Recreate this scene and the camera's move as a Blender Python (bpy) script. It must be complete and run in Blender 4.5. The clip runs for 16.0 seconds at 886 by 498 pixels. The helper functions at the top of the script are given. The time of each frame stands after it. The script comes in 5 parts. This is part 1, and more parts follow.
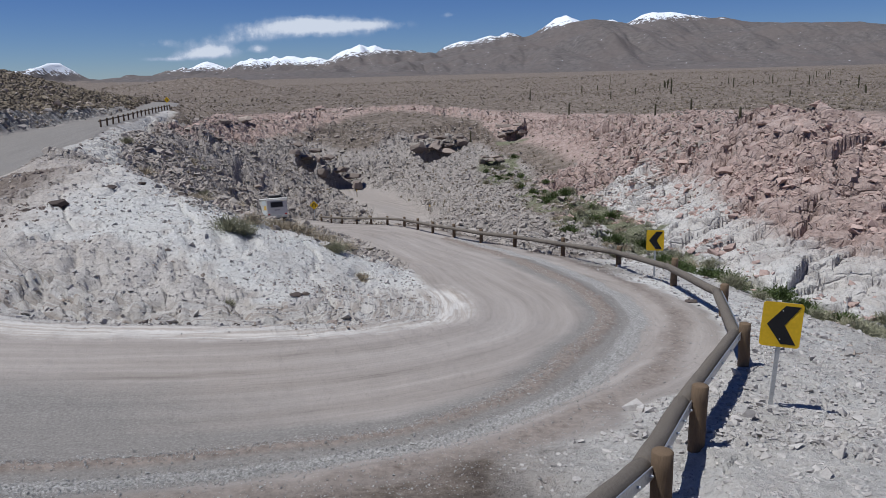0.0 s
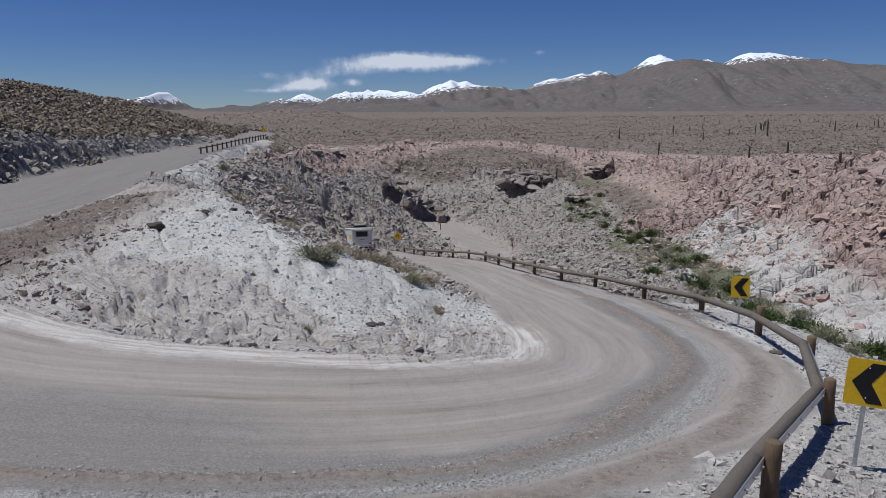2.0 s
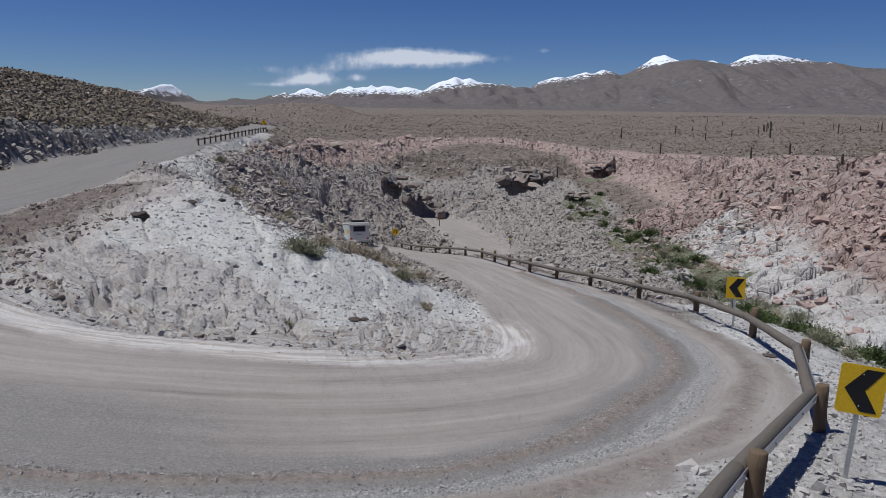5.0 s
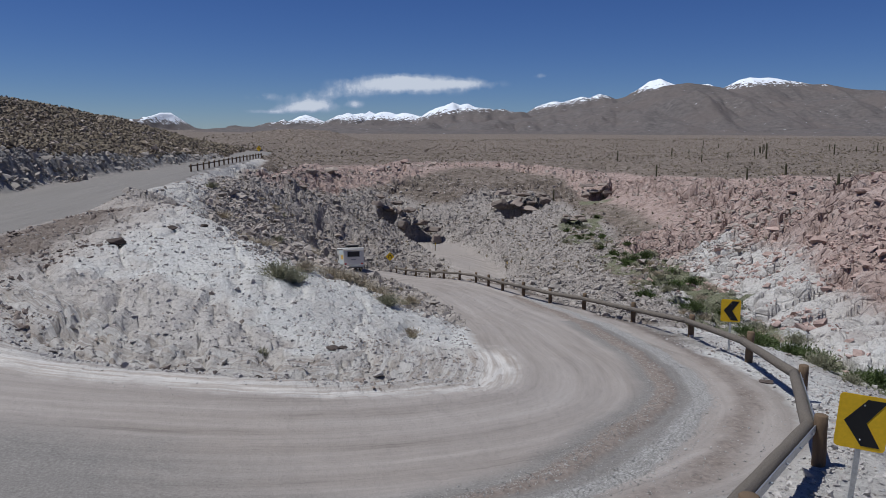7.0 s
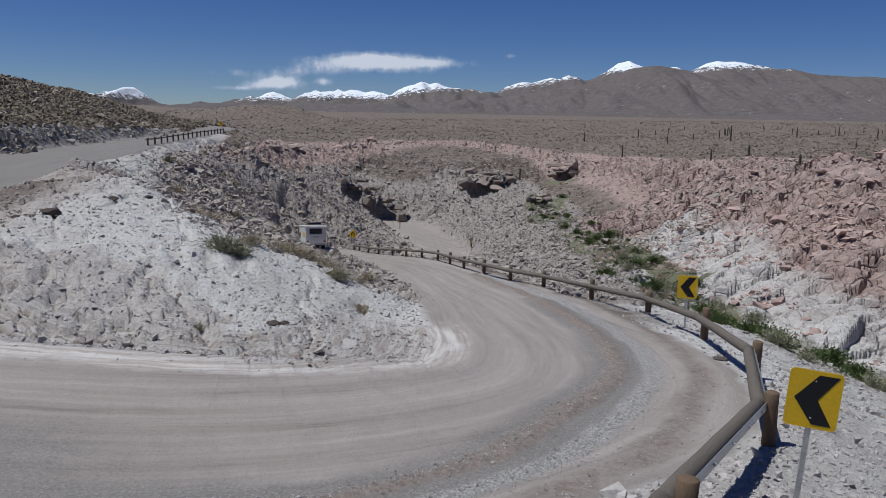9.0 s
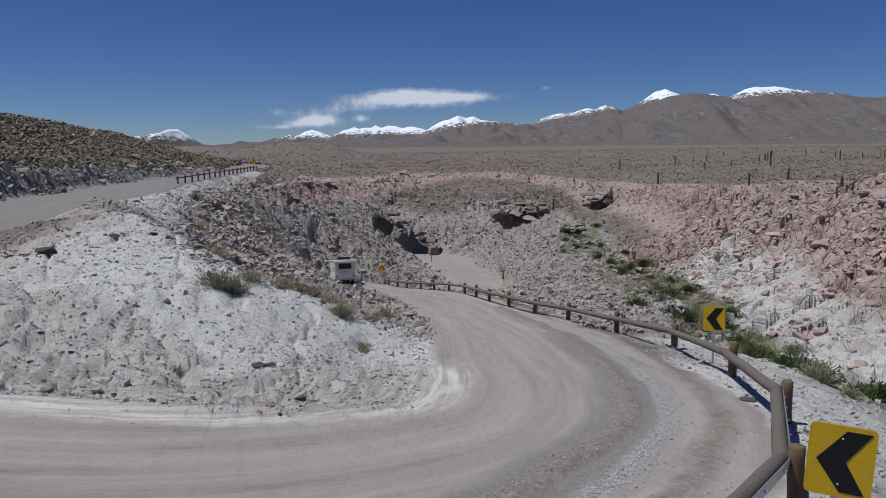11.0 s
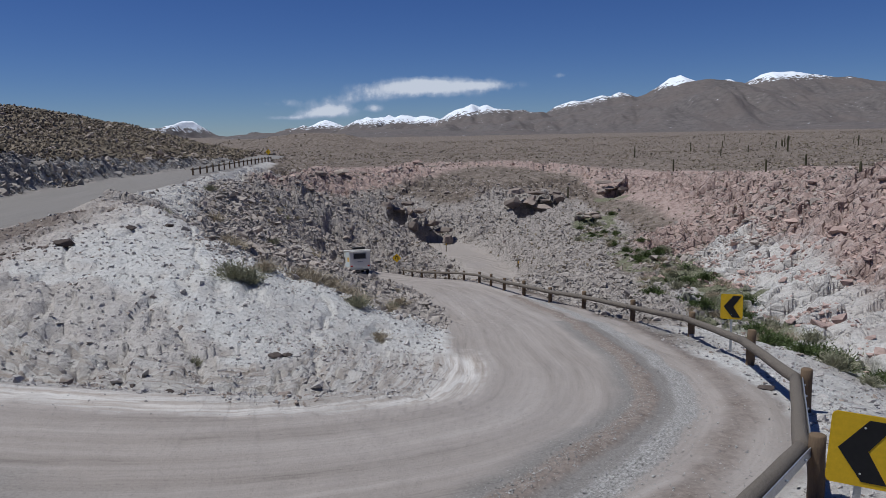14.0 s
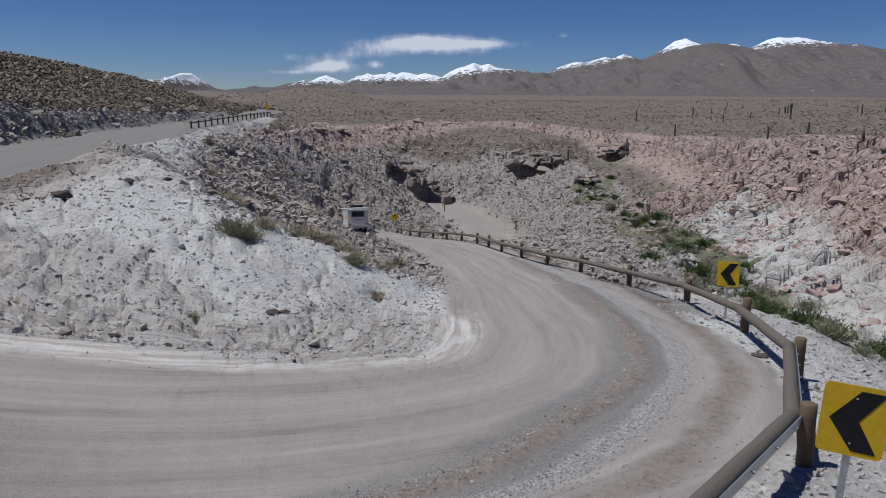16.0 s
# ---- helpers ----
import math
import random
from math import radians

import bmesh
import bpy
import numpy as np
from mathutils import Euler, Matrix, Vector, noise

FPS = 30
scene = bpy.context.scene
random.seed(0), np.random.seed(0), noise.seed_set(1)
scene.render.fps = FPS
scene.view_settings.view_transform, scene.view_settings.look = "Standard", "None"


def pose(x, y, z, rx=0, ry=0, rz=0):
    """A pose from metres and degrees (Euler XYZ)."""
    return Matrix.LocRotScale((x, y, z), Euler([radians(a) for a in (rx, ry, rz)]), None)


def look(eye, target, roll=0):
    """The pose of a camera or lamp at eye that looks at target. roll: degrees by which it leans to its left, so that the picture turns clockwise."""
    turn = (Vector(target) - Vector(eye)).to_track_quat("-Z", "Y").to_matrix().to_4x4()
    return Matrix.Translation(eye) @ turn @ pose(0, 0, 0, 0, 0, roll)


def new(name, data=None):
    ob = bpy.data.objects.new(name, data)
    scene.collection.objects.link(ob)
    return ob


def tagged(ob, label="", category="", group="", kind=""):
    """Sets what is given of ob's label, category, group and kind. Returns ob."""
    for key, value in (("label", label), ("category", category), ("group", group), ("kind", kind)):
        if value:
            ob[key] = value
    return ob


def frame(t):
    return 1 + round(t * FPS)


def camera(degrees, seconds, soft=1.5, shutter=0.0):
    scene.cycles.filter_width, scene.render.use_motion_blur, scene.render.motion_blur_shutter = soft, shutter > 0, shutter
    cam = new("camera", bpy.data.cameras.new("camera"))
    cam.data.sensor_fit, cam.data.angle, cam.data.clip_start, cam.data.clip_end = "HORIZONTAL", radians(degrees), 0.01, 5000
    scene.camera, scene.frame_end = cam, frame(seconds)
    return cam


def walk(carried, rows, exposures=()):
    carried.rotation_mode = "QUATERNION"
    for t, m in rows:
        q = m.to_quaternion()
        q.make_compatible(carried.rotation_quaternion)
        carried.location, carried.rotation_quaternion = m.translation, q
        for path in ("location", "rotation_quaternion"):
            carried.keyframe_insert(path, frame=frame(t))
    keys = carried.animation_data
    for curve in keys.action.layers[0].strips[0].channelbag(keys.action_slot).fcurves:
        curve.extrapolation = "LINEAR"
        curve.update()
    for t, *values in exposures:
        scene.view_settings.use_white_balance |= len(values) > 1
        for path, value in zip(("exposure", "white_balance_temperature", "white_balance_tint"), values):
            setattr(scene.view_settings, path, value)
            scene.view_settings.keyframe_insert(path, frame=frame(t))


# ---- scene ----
cam = camera(59.8, 16.0, soft=0.6)
PATH = [
    (0, (-0.185, 0.999, 4.775), (-0.058, 2.947, 4.341), -1.2),
    (0.5, (-0.14, 1.039, 4.802), (-0.104, 2.986, 4.345), 0.0),
    (1, (-0.066, 0.998, 4.821), (-0.106, 2.951, 4.393), 0.0),
    (1.5, (-0.07, 0.945, 4.832), (-0.137, 2.915, 4.492), 0.6),
    (2, (-0.045, 0.924, 4.814), (-0.131, 2.892, 4.469), 0.1),
    (2.5, (-0.064, 0.927, 4.822), (-0.162, 2.892, 4.465), 0.4),
    (3, (-0.052, 0.936, 4.824), (-0.166, 2.899, 4.46), 0.2),
    (3.5, (-0.024, 0.957, 4.805), (-0.145, 2.924, 4.463), 0.8),
    (3.7, (-0.009, 1.013, 4.79), (-0.132, 2.976, 4.429), 0.1),
    (5.8, (0.485, 1.671, 4.633), (0.413, 3.639, 4.284), 1.5),
    (6, (0.52, 1.732, 4.631), (0.462, 3.699, 4.272), 0.4),
    (6.5, (0.559, 1.956, 4.605), (0.529, 3.936, 4.326), 0.6),
    (7, (0.649, 2.137, 4.547), (0.561, 4.114, 4.257), 0.5),
    (7.5, (0.738, 2.256, 4.506), (0.626, 4.226, 4.175), 0.4),
    (8, (0.799, 2.398, 4.442), (0.695, 4.345, 3.999), 0.7),
    (8.5, (0.866, 2.64, 4.394), (0.793, 4.615, 4.091), 0.6),
    (9, (1.074, 2.852, 4.267), (1.069, 4.823, 3.927), 1.3),
    (9.2, (1.031, 3.231, 4.309), (1.021, 5.216, 4.067), 4.1),
    (11.3, (1.969, 4.159, 4.056), (1.869, 6.138, 3.791), -0.9),
    (11.5, (1.933, 4.198, 4.073), (1.854, 6.174, 3.769), -1.3),
    (12, (1.908, 4.17, 4.057), (1.824, 6.145, 3.754), -1.1),
    (12.5, (1.893, 4.158, 4.083), (1.767, 6.132, 3.786), -0.7),
    (13, (1.898, 4.138, 4.063), (1.757, 6.111, 3.771), -0.5),
    (13.5, (1.905, 4.142, 4.067), (1.758, 6.116, 3.783), -0.5),
    (14, (1.9, 4.131, 4.071), (1.755, 6.105, 3.787), -0.8),
    (14.5, (1.899, 4.133, 4.085), (1.762, 6.107, 3.794), -0.9),
    (15, (1.892, 4.133, 4.068), (1.756, 6.106, 3.766), -0.1),
    (15.5, (1.896, 4.131, 4.071), (1.762, 6.096, 3.722), 0.3),
    (16, (1.875, 4.14, 4.092), (1.737, 6.098, 3.705), 0.6),
]
walk(cam, [(t, look(eye, target, roll)) for t, eye, target, roll in PATH],
     exposures=((0.0, .03, 5730, 10), (1.5, -.09, 5730, 10), (16.0, -.16, 5720, 10)))

# ---- light ----
SUN_EL, SUN_FROM = 67.0, 97.0          # elevation; bearing of the sun, degrees to the left of straight ahead
sun_dir = Vector((-math.sin(radians(SUN_FROM)) * math.cos(radians(SUN_EL)),
                  math.cos(radians(SUN_FROM)) * math.cos(radians(SUN_EL)), math.sin(radians(SUN_EL))))
world = bpy.data.worlds.new("world")
scene.world = world
world.use_nodes = True
wn = world.node_tree
sky = wn.nodes.new("ShaderNodeTexSky")
sky.sky_type = 'NISHITA'
sky.sun_disc = False
sky.sun_elevation = radians(SUN_EL)
sky.sun_rotation = radians(-SUN_FROM)
sky.altitude = 2600
sky.air_density = 1.0
sky.dust_density = 0.2
sky.ozone_density = 8.0
wn.nodes["Background"].inputs["Strength"].default_value = 0.055
deep = wn.nodes.new("ShaderNodeHueSaturation")
deep.inputs["Saturation"].default_value = 1.1
deep.inputs["Hue"].default_value = 0.514
wn.links.new(sky.outputs[0], deep.inputs["Color"])
wn.links.new(deep.outputs[0], wn.nodes["Background"].inputs["Color"])
sun = new("sun", bpy.data.lights.new("sun", 'SUN'))
sun.data.energy, sun.data.angle, sun.data.color = 4.25, radians(0.55), (1.0, 0.95, 0.84)
sun.matrix_world = look(sun_dir * 100, (0, 0, 0))

# ---- numpy noise ----
def hash2(ix, iy, seed):
    h = (ix.astype(np.int64) * 374761393 + iy.astype(np.int64) * 668265263 + seed * 974634777) & 0x7fffffff
    h = ((h ^ (h >> 13)) * 1274126177) & 0x7fffffff
    h = ((h ^ (h >> 16)) * 461845907) & 0x7fffffff
    return ((h ^ (h >> 15)) & 0xffff) / 65535.0

def vnoise(x, y, seed=0):
    ix, iy = np.floor(x), np.floor(y)
    fx, fy = x - ix, y - iy
    fx, fy = fx * fx * (3 - 2 * fx), fy * fy * (3 - 2 * fy)
    a, b = hash2(ix, iy, seed), hash2(ix + 1, iy, seed)
    c, d = hash2(ix, iy + 1, seed), hash2(ix + 1, iy + 1, seed)
    return (a * (1 - fx) + b * fx) * (1 - fy) + (c * (1 - fx) + d * fx) * fy

def fbm(x, y, octaves=4, seed=0):
    total, amp, norm = 0.0, 1.0, 0.0
    for i in range(octaves):
        total = total + amp * (vnoise(x * 2 ** i + 17.3 * i, y * 2 ** i - 9.1 * i, seed + i) - 0.5)
        norm += amp
        amp *= 0.5
    return total / norm

def blocks(x, y, seed=0):
    """Fractured rock: each cell has a height and a tilt of its own. Returns the height and the nearness to a joint."""
    ix, iy = np.floor(x), np.floor(y)
    best, second = np.full(x.shape, 9.0), np.full(x.shape, 9.0)
    high = np.zeros(x.shape)
    for dx in (-1, 0, 1):
        for dy in (-1, 0, 1):
            cx, cy = ix + dx, iy + dy
            px, py = cx + hash2(cx, cy, seed), cy + hash2(cx, cy, seed + 1)
            d = np.hypot(x - px, y - py)
            h = hash2(cx, cy, seed + 2) - 0.5 + (x - px) * (hash2(cx, cy, seed + 3) - 0.5) + (y - py) * (hash2(cx, cy, seed + 4) - 0.5)
            near = d < best
            second = np.where(near, best, np.minimum(second, d))
            high = np.where(near, h, high)
            best = np.minimum(best, d)
    return high, np.clip(1 - (second - best) / 0.18, 0, 1)

def smooth(a, b, x):
    t = np.clip((x - a) / (b - a), 0, 1)
    return t * t * (3 - 2 * t)

# ---- landform: height lines placed to fit the camera's view at assumed distances, x, y, z ----
ROAD_Y = (-10, 6, 11, 15.7, 20, 25, 30, 37.5, 48, 66, 80)
ROAD_Z = (1.6, .9, .45, -.2, -.7, -1.4, -2.17, -3.28, -4.6, -7.4, -9.4)
LOWER_ROAD = ((-17, 16.5, .75), (-10, 12.4, .45), (-4, 11.3, .38), (0, 12.0, .27), (2.9, 14.6, -.05), (3.7, 18.5, -.5),
              (3.4, 23, -1.1), (3.0, 29, -2.0), (2.0, 37, -3.2), (0, 48, -4.6), (-2.6, 57, -5.9), (-6.2, 66, -7.4), (-9.6, 74.5, -8.65), (-13, 80, -9.35), (-16.3, 83.5, -9.7))
UPPER_ROAD = ((-42, 150, 1.2), (-35.6, 121, 1.0), (-31.8, 98, 1.0), (-29.5, 78, .95), (-25.2, 56, 1.0), (-20.6, 34, 1.0), (-20.3, 24, .95), (-17, 16.5, .75))
LOOP_ROAD = ((-5.6, 104, -9.6), (-2.4, 97, -9.8), (.6, 89, -10.2), (1.8, 80, -10.5), (2.4, 73, -10.6))
LINES = {
    "mound_crest": ((-13, 34, 1.1), (-10.58, 31, 1.7), (-7.77, 29, .75), (-5.24, 26, .46), (-3.02, 25, -.05), (-2.07, 24.5, -.37), (-1.07, 22.8, -.9), (-.07, 21, -.97)),
    "mound_face": ((-11, 20, .65), (-9.48, 20, .69), (-8.08, 19.5, .54), (-6.28, 18.5, .26), (-4.1, 18.5, .05), (-2.21, 18.5, -.17), (-.6, 18.6, -.4)),
    "mound_shoulder": ((-16, 30, 1.0), (-12.76, 26, 1.14), (-10.12, 24.4, 1.2), (-8.17, 24, .99), (-5.2, 22.4, .75)),
    "mound_foot": ((-11.5, 17, .35), (-7.6, 15.6, -.02), (-5, 14.8, -.02), (-3.25, 14.8, -.04), (-1.8, 15.3, -.12), (-.17, 16.6, -.3), (1, 19.2, -.6), (.9, 22.2, -.98)),
    "mound_back": ((-14, 42, -.6), (-11, 40, -1.6), (-8, 38, -2.6), (-5, 34, -2.7), (-3.2, 30, -2.2), (-1.2, 31, -2.3), (-1.8, 40, -3.7), (-4, 50, -4.9), (-7, 58, -6.1), (-10.6, 66, -7.2)),
    "rail_verge": ((1.0, 5.0, 1.45), (1.95, 6.5, 1.1), (2.97, 8.41, .84), (4.2, 10.2, .55), (5.3, 12.0, .3), (6.7, 16.0, -.2), (7.5, 20.2, -.72), (7.6, 25, -1.4), (6.9, 30, -2.2), (5.6, 35, -2.93), (4.5, 38.7, -3.43), (2.5, 46.3, -4.4), (.9, 54, -5.4), (-1.6, 61.5, -6.7), (-4.4, 69, -7.85), (-6.9, 75.5, -8.75)),
    "outer_slope": ((5, 5.5, 1.2), (4.9, 10.2, .38), (7, 10, .3), (9.5, 14, -.35), (10.4, 19, -1.3), (10.6, 22, -1.8), (10.7, 25, -2.15), (10.4, 28, -2.5)),
    "camera_bank": ((-3, -6, 3.2), (0, -2, 3.15), (0, 1, 3.1), (.9, 3, 2.65), (1.9, 4.4, 2.35), (2.6, 6.0, 1.45)),
    "bank_left": ((-4, 2, 2.3), (-2, 5, 1.3), (-8, 5, 1.2), (-14, 8, 1.1)),
    "shoulder": ((-13, 37, 1.25), (-16, 43, 1.0), (-19, 51, .9), (-22.4, 61, .85), (-25.0, 69, .8), (-26.8, 78, .75), (-29.5, 97, .8), (-32.2, 115, .85)),
    "slope_under_rail": ((-20.3, 74, -.7), (-17.5, 62, -1.6), (-15, 55, -1.9), (-12.8, 50, -2.3)),
    "slope_low": ((-18.5, 80, -3.4), (-17, 77, -5), (-15.2, 72, -6), (-13, 66, -5.6), (-11, 60, -5.0)),
    "gully_left": ((-21.6, 95, -.8), (-19.5, 92, -3.5), (-17.5, 91, -6.3), (-13, 91, -8.4)),
    "hollow": ((-13.2, 107, -4.9), (-11.6, 105, -6), (-7.2, 104.5, -8.1), (-1, 106, -7.9)),
    "rim_left": ((-29, 92, .2), (-25.7, 100, -.5), (-21.6, 118, -1.2), (-16.2, 130, -1.1), (-11.3, 140, -.95), (-6.2, 150, -.8), (3, 152, -.4), (12, 146, -1.5), (21, 135, -2.3)),
    "rim_left_foot": ((-22, 101, -2.6), (-18.5, 113, -3.3), (-13.5, 122, -3.4), (-8, 128, -3.4), (-1.8, 120, -3.35), (6, 122, -3.4), (11.6, 125, -3.5)),
    "rubble": ((3.6, 89.5, -7.7), (6.5, 112, -5.9), (9, 95, -7), (4.6, 69, -7.5), (6.9, 52, -4.95), (8.6, 42, -3.65), (9, 35, -3.0)),
    "gully_bed": ((19.3, 121, -4.6), (14.5, 105, -6.4), (12.7, 92, -6.55), (13.6, 72, -5.85), (13.4, 56, -4.85), (12.3, 46, -4.4), (11.3, 36, -3.5), (11, 29, -2.8), (12.3, 24, -2.7), (15, 19, -2.9), (19, 13, -3.2), (24, 6, -3.5)),
    "wall_foot": ((20.5, 93, -5.7), (18.6, 75, -5.3), (17, 62, -4.8), (15.2, 48, -4.25), (13.6, 38, -3.7), (13.4, 30, -2.9), (15.6, 24, -2.6), (19, 18, -2.7), (24, 12, -2.8)),
    "wall_middle": ((21.8, 80, -4.6), (19.9, 62, -3.4), (18.8, 50, -2.7), (17.9, 40, -2.1), (18.4, 31, -1.6), (22, 24, -1.5)),
    "rim_right": ((21.8, 128, -2.6), (26.2, 112, -2.2), (27.9, 92, -1.4), (26.8, 72, -.2), (24.7, 58, .3), (21.4, 46, .65), (22, 40, .7), (25, 34, .5), (29, 28, .4)),
    "plain_right": ((42, 140, .0), (44, 100, .5), (46, 60, .5), (60, 40, .8), (76, 160, 1.6), (39, 240, -.3), (84, 130, .6), (194, 300, 2.2), (148, 400, 4.2), (45, 500, 2.2)),
    "bank_toe": ((-20, 24, 1.3), (-24.6, 38, 1.05), (-27.4, 48, 1.0), (-29.3, 59, 1.0), (-31.6, 75, .95), (-33.4, 95, 1.05), (-37.5, 118, 1.05)),
    "bank_top": ((-22, 24, 3.2), (-26.2, 39.5, 3.4), (-28.9, 50, 3.15), (-30.7, 61, 2.6), (-32.8, 77, 2.15), (-34.6, 96, 2.0)),
    "hill_left": ((-58, 60, 7.9), (-57.7, 95.4, 8.4), (-59.7, 105.8, 8.2), (-60.9, 116.7, 7.8), (-61.2, 127.7, 7.2), (-61.5, 138.7, 6.5), (-56.3, 140.9, 4.9), (-51.9, 142.7, 3.4), (-44.9, 134.5, 2.1), (-38.5, 124, 1.5)),
    "hill_left_low": ((-45, 50, 5.6), (-45, 75, 4.9), (-44.5, 98, 4.0), (-47, 118, 3.6)),
    "hill_back": ((-100, 140, 8), (-82, 175, 4.6), (-70, 200, 2.2), (-95, 215, 2.0)),
    "hill_far": ((-110, 240, 2.4), (-88.7, 246, 3.2), (-80.5, 249, 4.5), (-70.3, 252, 5.7), (-63.4, 254, 6.3), (-52.7, 256.6, 6.2), (-45.5, 258, 5.4), (-36.3, 259.5, 2.6), (-27, 260.7, .2)),
    "hill_far_low": ((-48.8, 170, .9), (-31.2, 170, .3), (-21.1, 220, .2), (0, 260, .0), (-110, 330, .2), (-60, 330, -.8), (0, 400, -1.2)),
    "behind": ((-30, 0, 1.5), (-40, -60, 3), (0, -60, 4), (40, -40, 0), (90, 0, 1), (-120, 0, 9), (-150, 150, 9), (130, 60, 2)),
    "far_plain": ((-700, 1300, 2), (-300, 1400, 2), (0, 1400, 2), (300, 1400, 8), (900, 1200, 8), (-500, 600, 1.5), (-200, 700, .0), (300, 800, 6)),
    "farthest": ((-4500, 0, 30), (-3200, 3200, 30), (0, 4500, 25), (3200, 3200, 30), (4500, 0, 30), (3200, -3200, 30), (0, -4500, 30), (-3200, -3200, 30)),
}

def dense(line, step=0.07):
    out = []
    for a, b in zip(line, line[1:]):
        a, b = np.array(a, float), np.array(b, float)
        n = int(np.linalg.norm(b - a) / max(2.2, step * np.hypot(*(a + b)[:2] / 2))) + 1
        out += [a + (b - a) * i / n for i in range(n)]
    return out + [np.array(line[-1], float)]

SITES = []
for name, line in LINES.items():
    SITES += dense(line) if not name.startswith(("plain", "behind", "far")) else [np.array(p, float) for p in line]
for line in (LOWER_ROAD, UPPER_ROAD, LOOP_ROAD):
    SITES += dense(line)
SITES = np.array(SITES)

def kernel(x, y):
    return np.sqrt((x[:, None] - SITES[None, :, 0]) ** 2 + (y[:, None] - SITES[None, :, 1]) ** 2 + 0.8)

n_sites = len(SITES)
system = np.zeros((n_sites + 1, n_sites + 1))
system[:n_sites, :n_sites] = kernel(SITES[:, 0], SITES[:, 1]) - 0.25 * np.eye(n_sites)
system[n_sites, :n_sites] = system[:n_sites, n_sites] = 1
weights = np.linalg.solve(system, np.append(SITES[:, 2], 0))

def landform(x, y):
    out = np.empty(len(x))
    for i in range(0, len(x), 20000):
        s = slice(i, i + 20000)
        out[s] = kernel(x[s], y[s]) @ weights[:n_sites] + weights[n_sites]
    return out

def along(line, x, y):
    """Distance to a line, signed side distance, run along it and the line's height there."""
    best = np.full(len(x), 1e9)
    side, run, high = np.zeros(len(x)), np.zeros(len(x)), np.zeros(len(x))
    start = 0.0
    for a, b in zip(line, line[1:]):
        ax, ay, az = a
        ex, ey, ez = b[0] - ax, b[1] - ay, b[2] - az
        length = math.hypot(ex, ey)
        t = np.clip(((x - ax) * ex + (y - ay) * ey) / length ** 2, 0, 1)
        d = np.hypot(x - ax - t * ex, y - ay - t * ey)
        near = d < best
        best = np.where(near, d, best)
        side = np.where(near, d * np.sign((x - ax) * ey - (y - ay) * ex), side)
        run = np.where(near, start + t * length, run)
        high = np.where(near, az + t * ez, high)
        start += length
    return best, side, run, high

def curved(line, n=6):
    """The same line through smooth bends."""
    p = [np.array(v, float) for v in line]
    p = [2 * p[0] - p[1]] + p + [2 * p[-1] - p[-2]]
    out = []
    for i in range(1, len(p) - 2):
        for k in range(n):
            t = k / n
            out.append(tuple(0.5 * (2 * p[i] + (p[i + 1] - p[i - 1]) * t + (2 * p[i - 1] - 5 * p[i] + 4 * p[i + 1] - p[i + 2]) * t * t
                                    + (3 * p[i] - p[i - 1] - 3 * p[i + 1] + p[i + 2]) * t ** 3)))
    return out + [tuple(p[-2])]

STRIP = curved(((-16, 11, 0), (-9, 9.2, 0), (-5.3, 8.9, 0), (-2.16, 9.06, 0), (-.66, 9.46, 0), (.46, 9.9, 0), (1.7, 10.95, 0), (3.0, 12.5, 0), (4.05, 14.3, 0), (4.85, 16.6, 0), (5.15, 19.5, 0), (5.15, 23, 0), (5.0, 27, 0), (4.4, 34, 0), (3.2, 42, 0)))
LOWER, UPPER, LOOP = curved(LOWER_ROAD), curved(UPPER_ROAD), curved(LOOP_ROAD)
VERGE, WALL, RIM_L, BED = LINES["rail_verge"], LINES["wall_middle"], LINES["rim_left_foot"], LINES["gully_bed"]
# hollows under ledges: x, y, half width, half depth, how deep
CAVES = ((-7.0, 104, 2.1, 1.8, 2.8), (6.2, 112.5, 2.2, 2.4, 3.2), (8.6, 116, 1.8, 2, 2.4), (19.0, 122, 1.5, 2, 2.2), (-11.5, 106, 1.4, 1.5, 2.4),
         (13.0, 102, 1.1, 1.4, 1.6))

def close_to(line, x, y, reach):
    p = np.array(line)
    return np.nonzero((x > p[:, 0].min() - reach) & (x < p[:, 0].max() + reach) & (y > p[:, 1].min() - reach) & (y < p[:, 1].max() + reach))[0]

def near_line(line, x, y, width, fade):
    out = np.zeros(len(x))
    k = close_to(line, x, y, width + fade)
    if len(k):
        out[k] = 1 - smooth(width, width + fade, along(line, x[k], y[k])[0])
    return out

def along_near(line, x, y, reach=12):
    """The same as along(), worked out only round the line."""
    out = [np.full(len(x), 99.0), np.full(len(x), 99.0), np.zeros(len(x)), np.zeros(len(x))]
    k = close_to(line, x, y, reach)
    if len(k):
        for whole, some in zip(out, along(line, x[k], y[k])):
            whole[k] = some
    return out

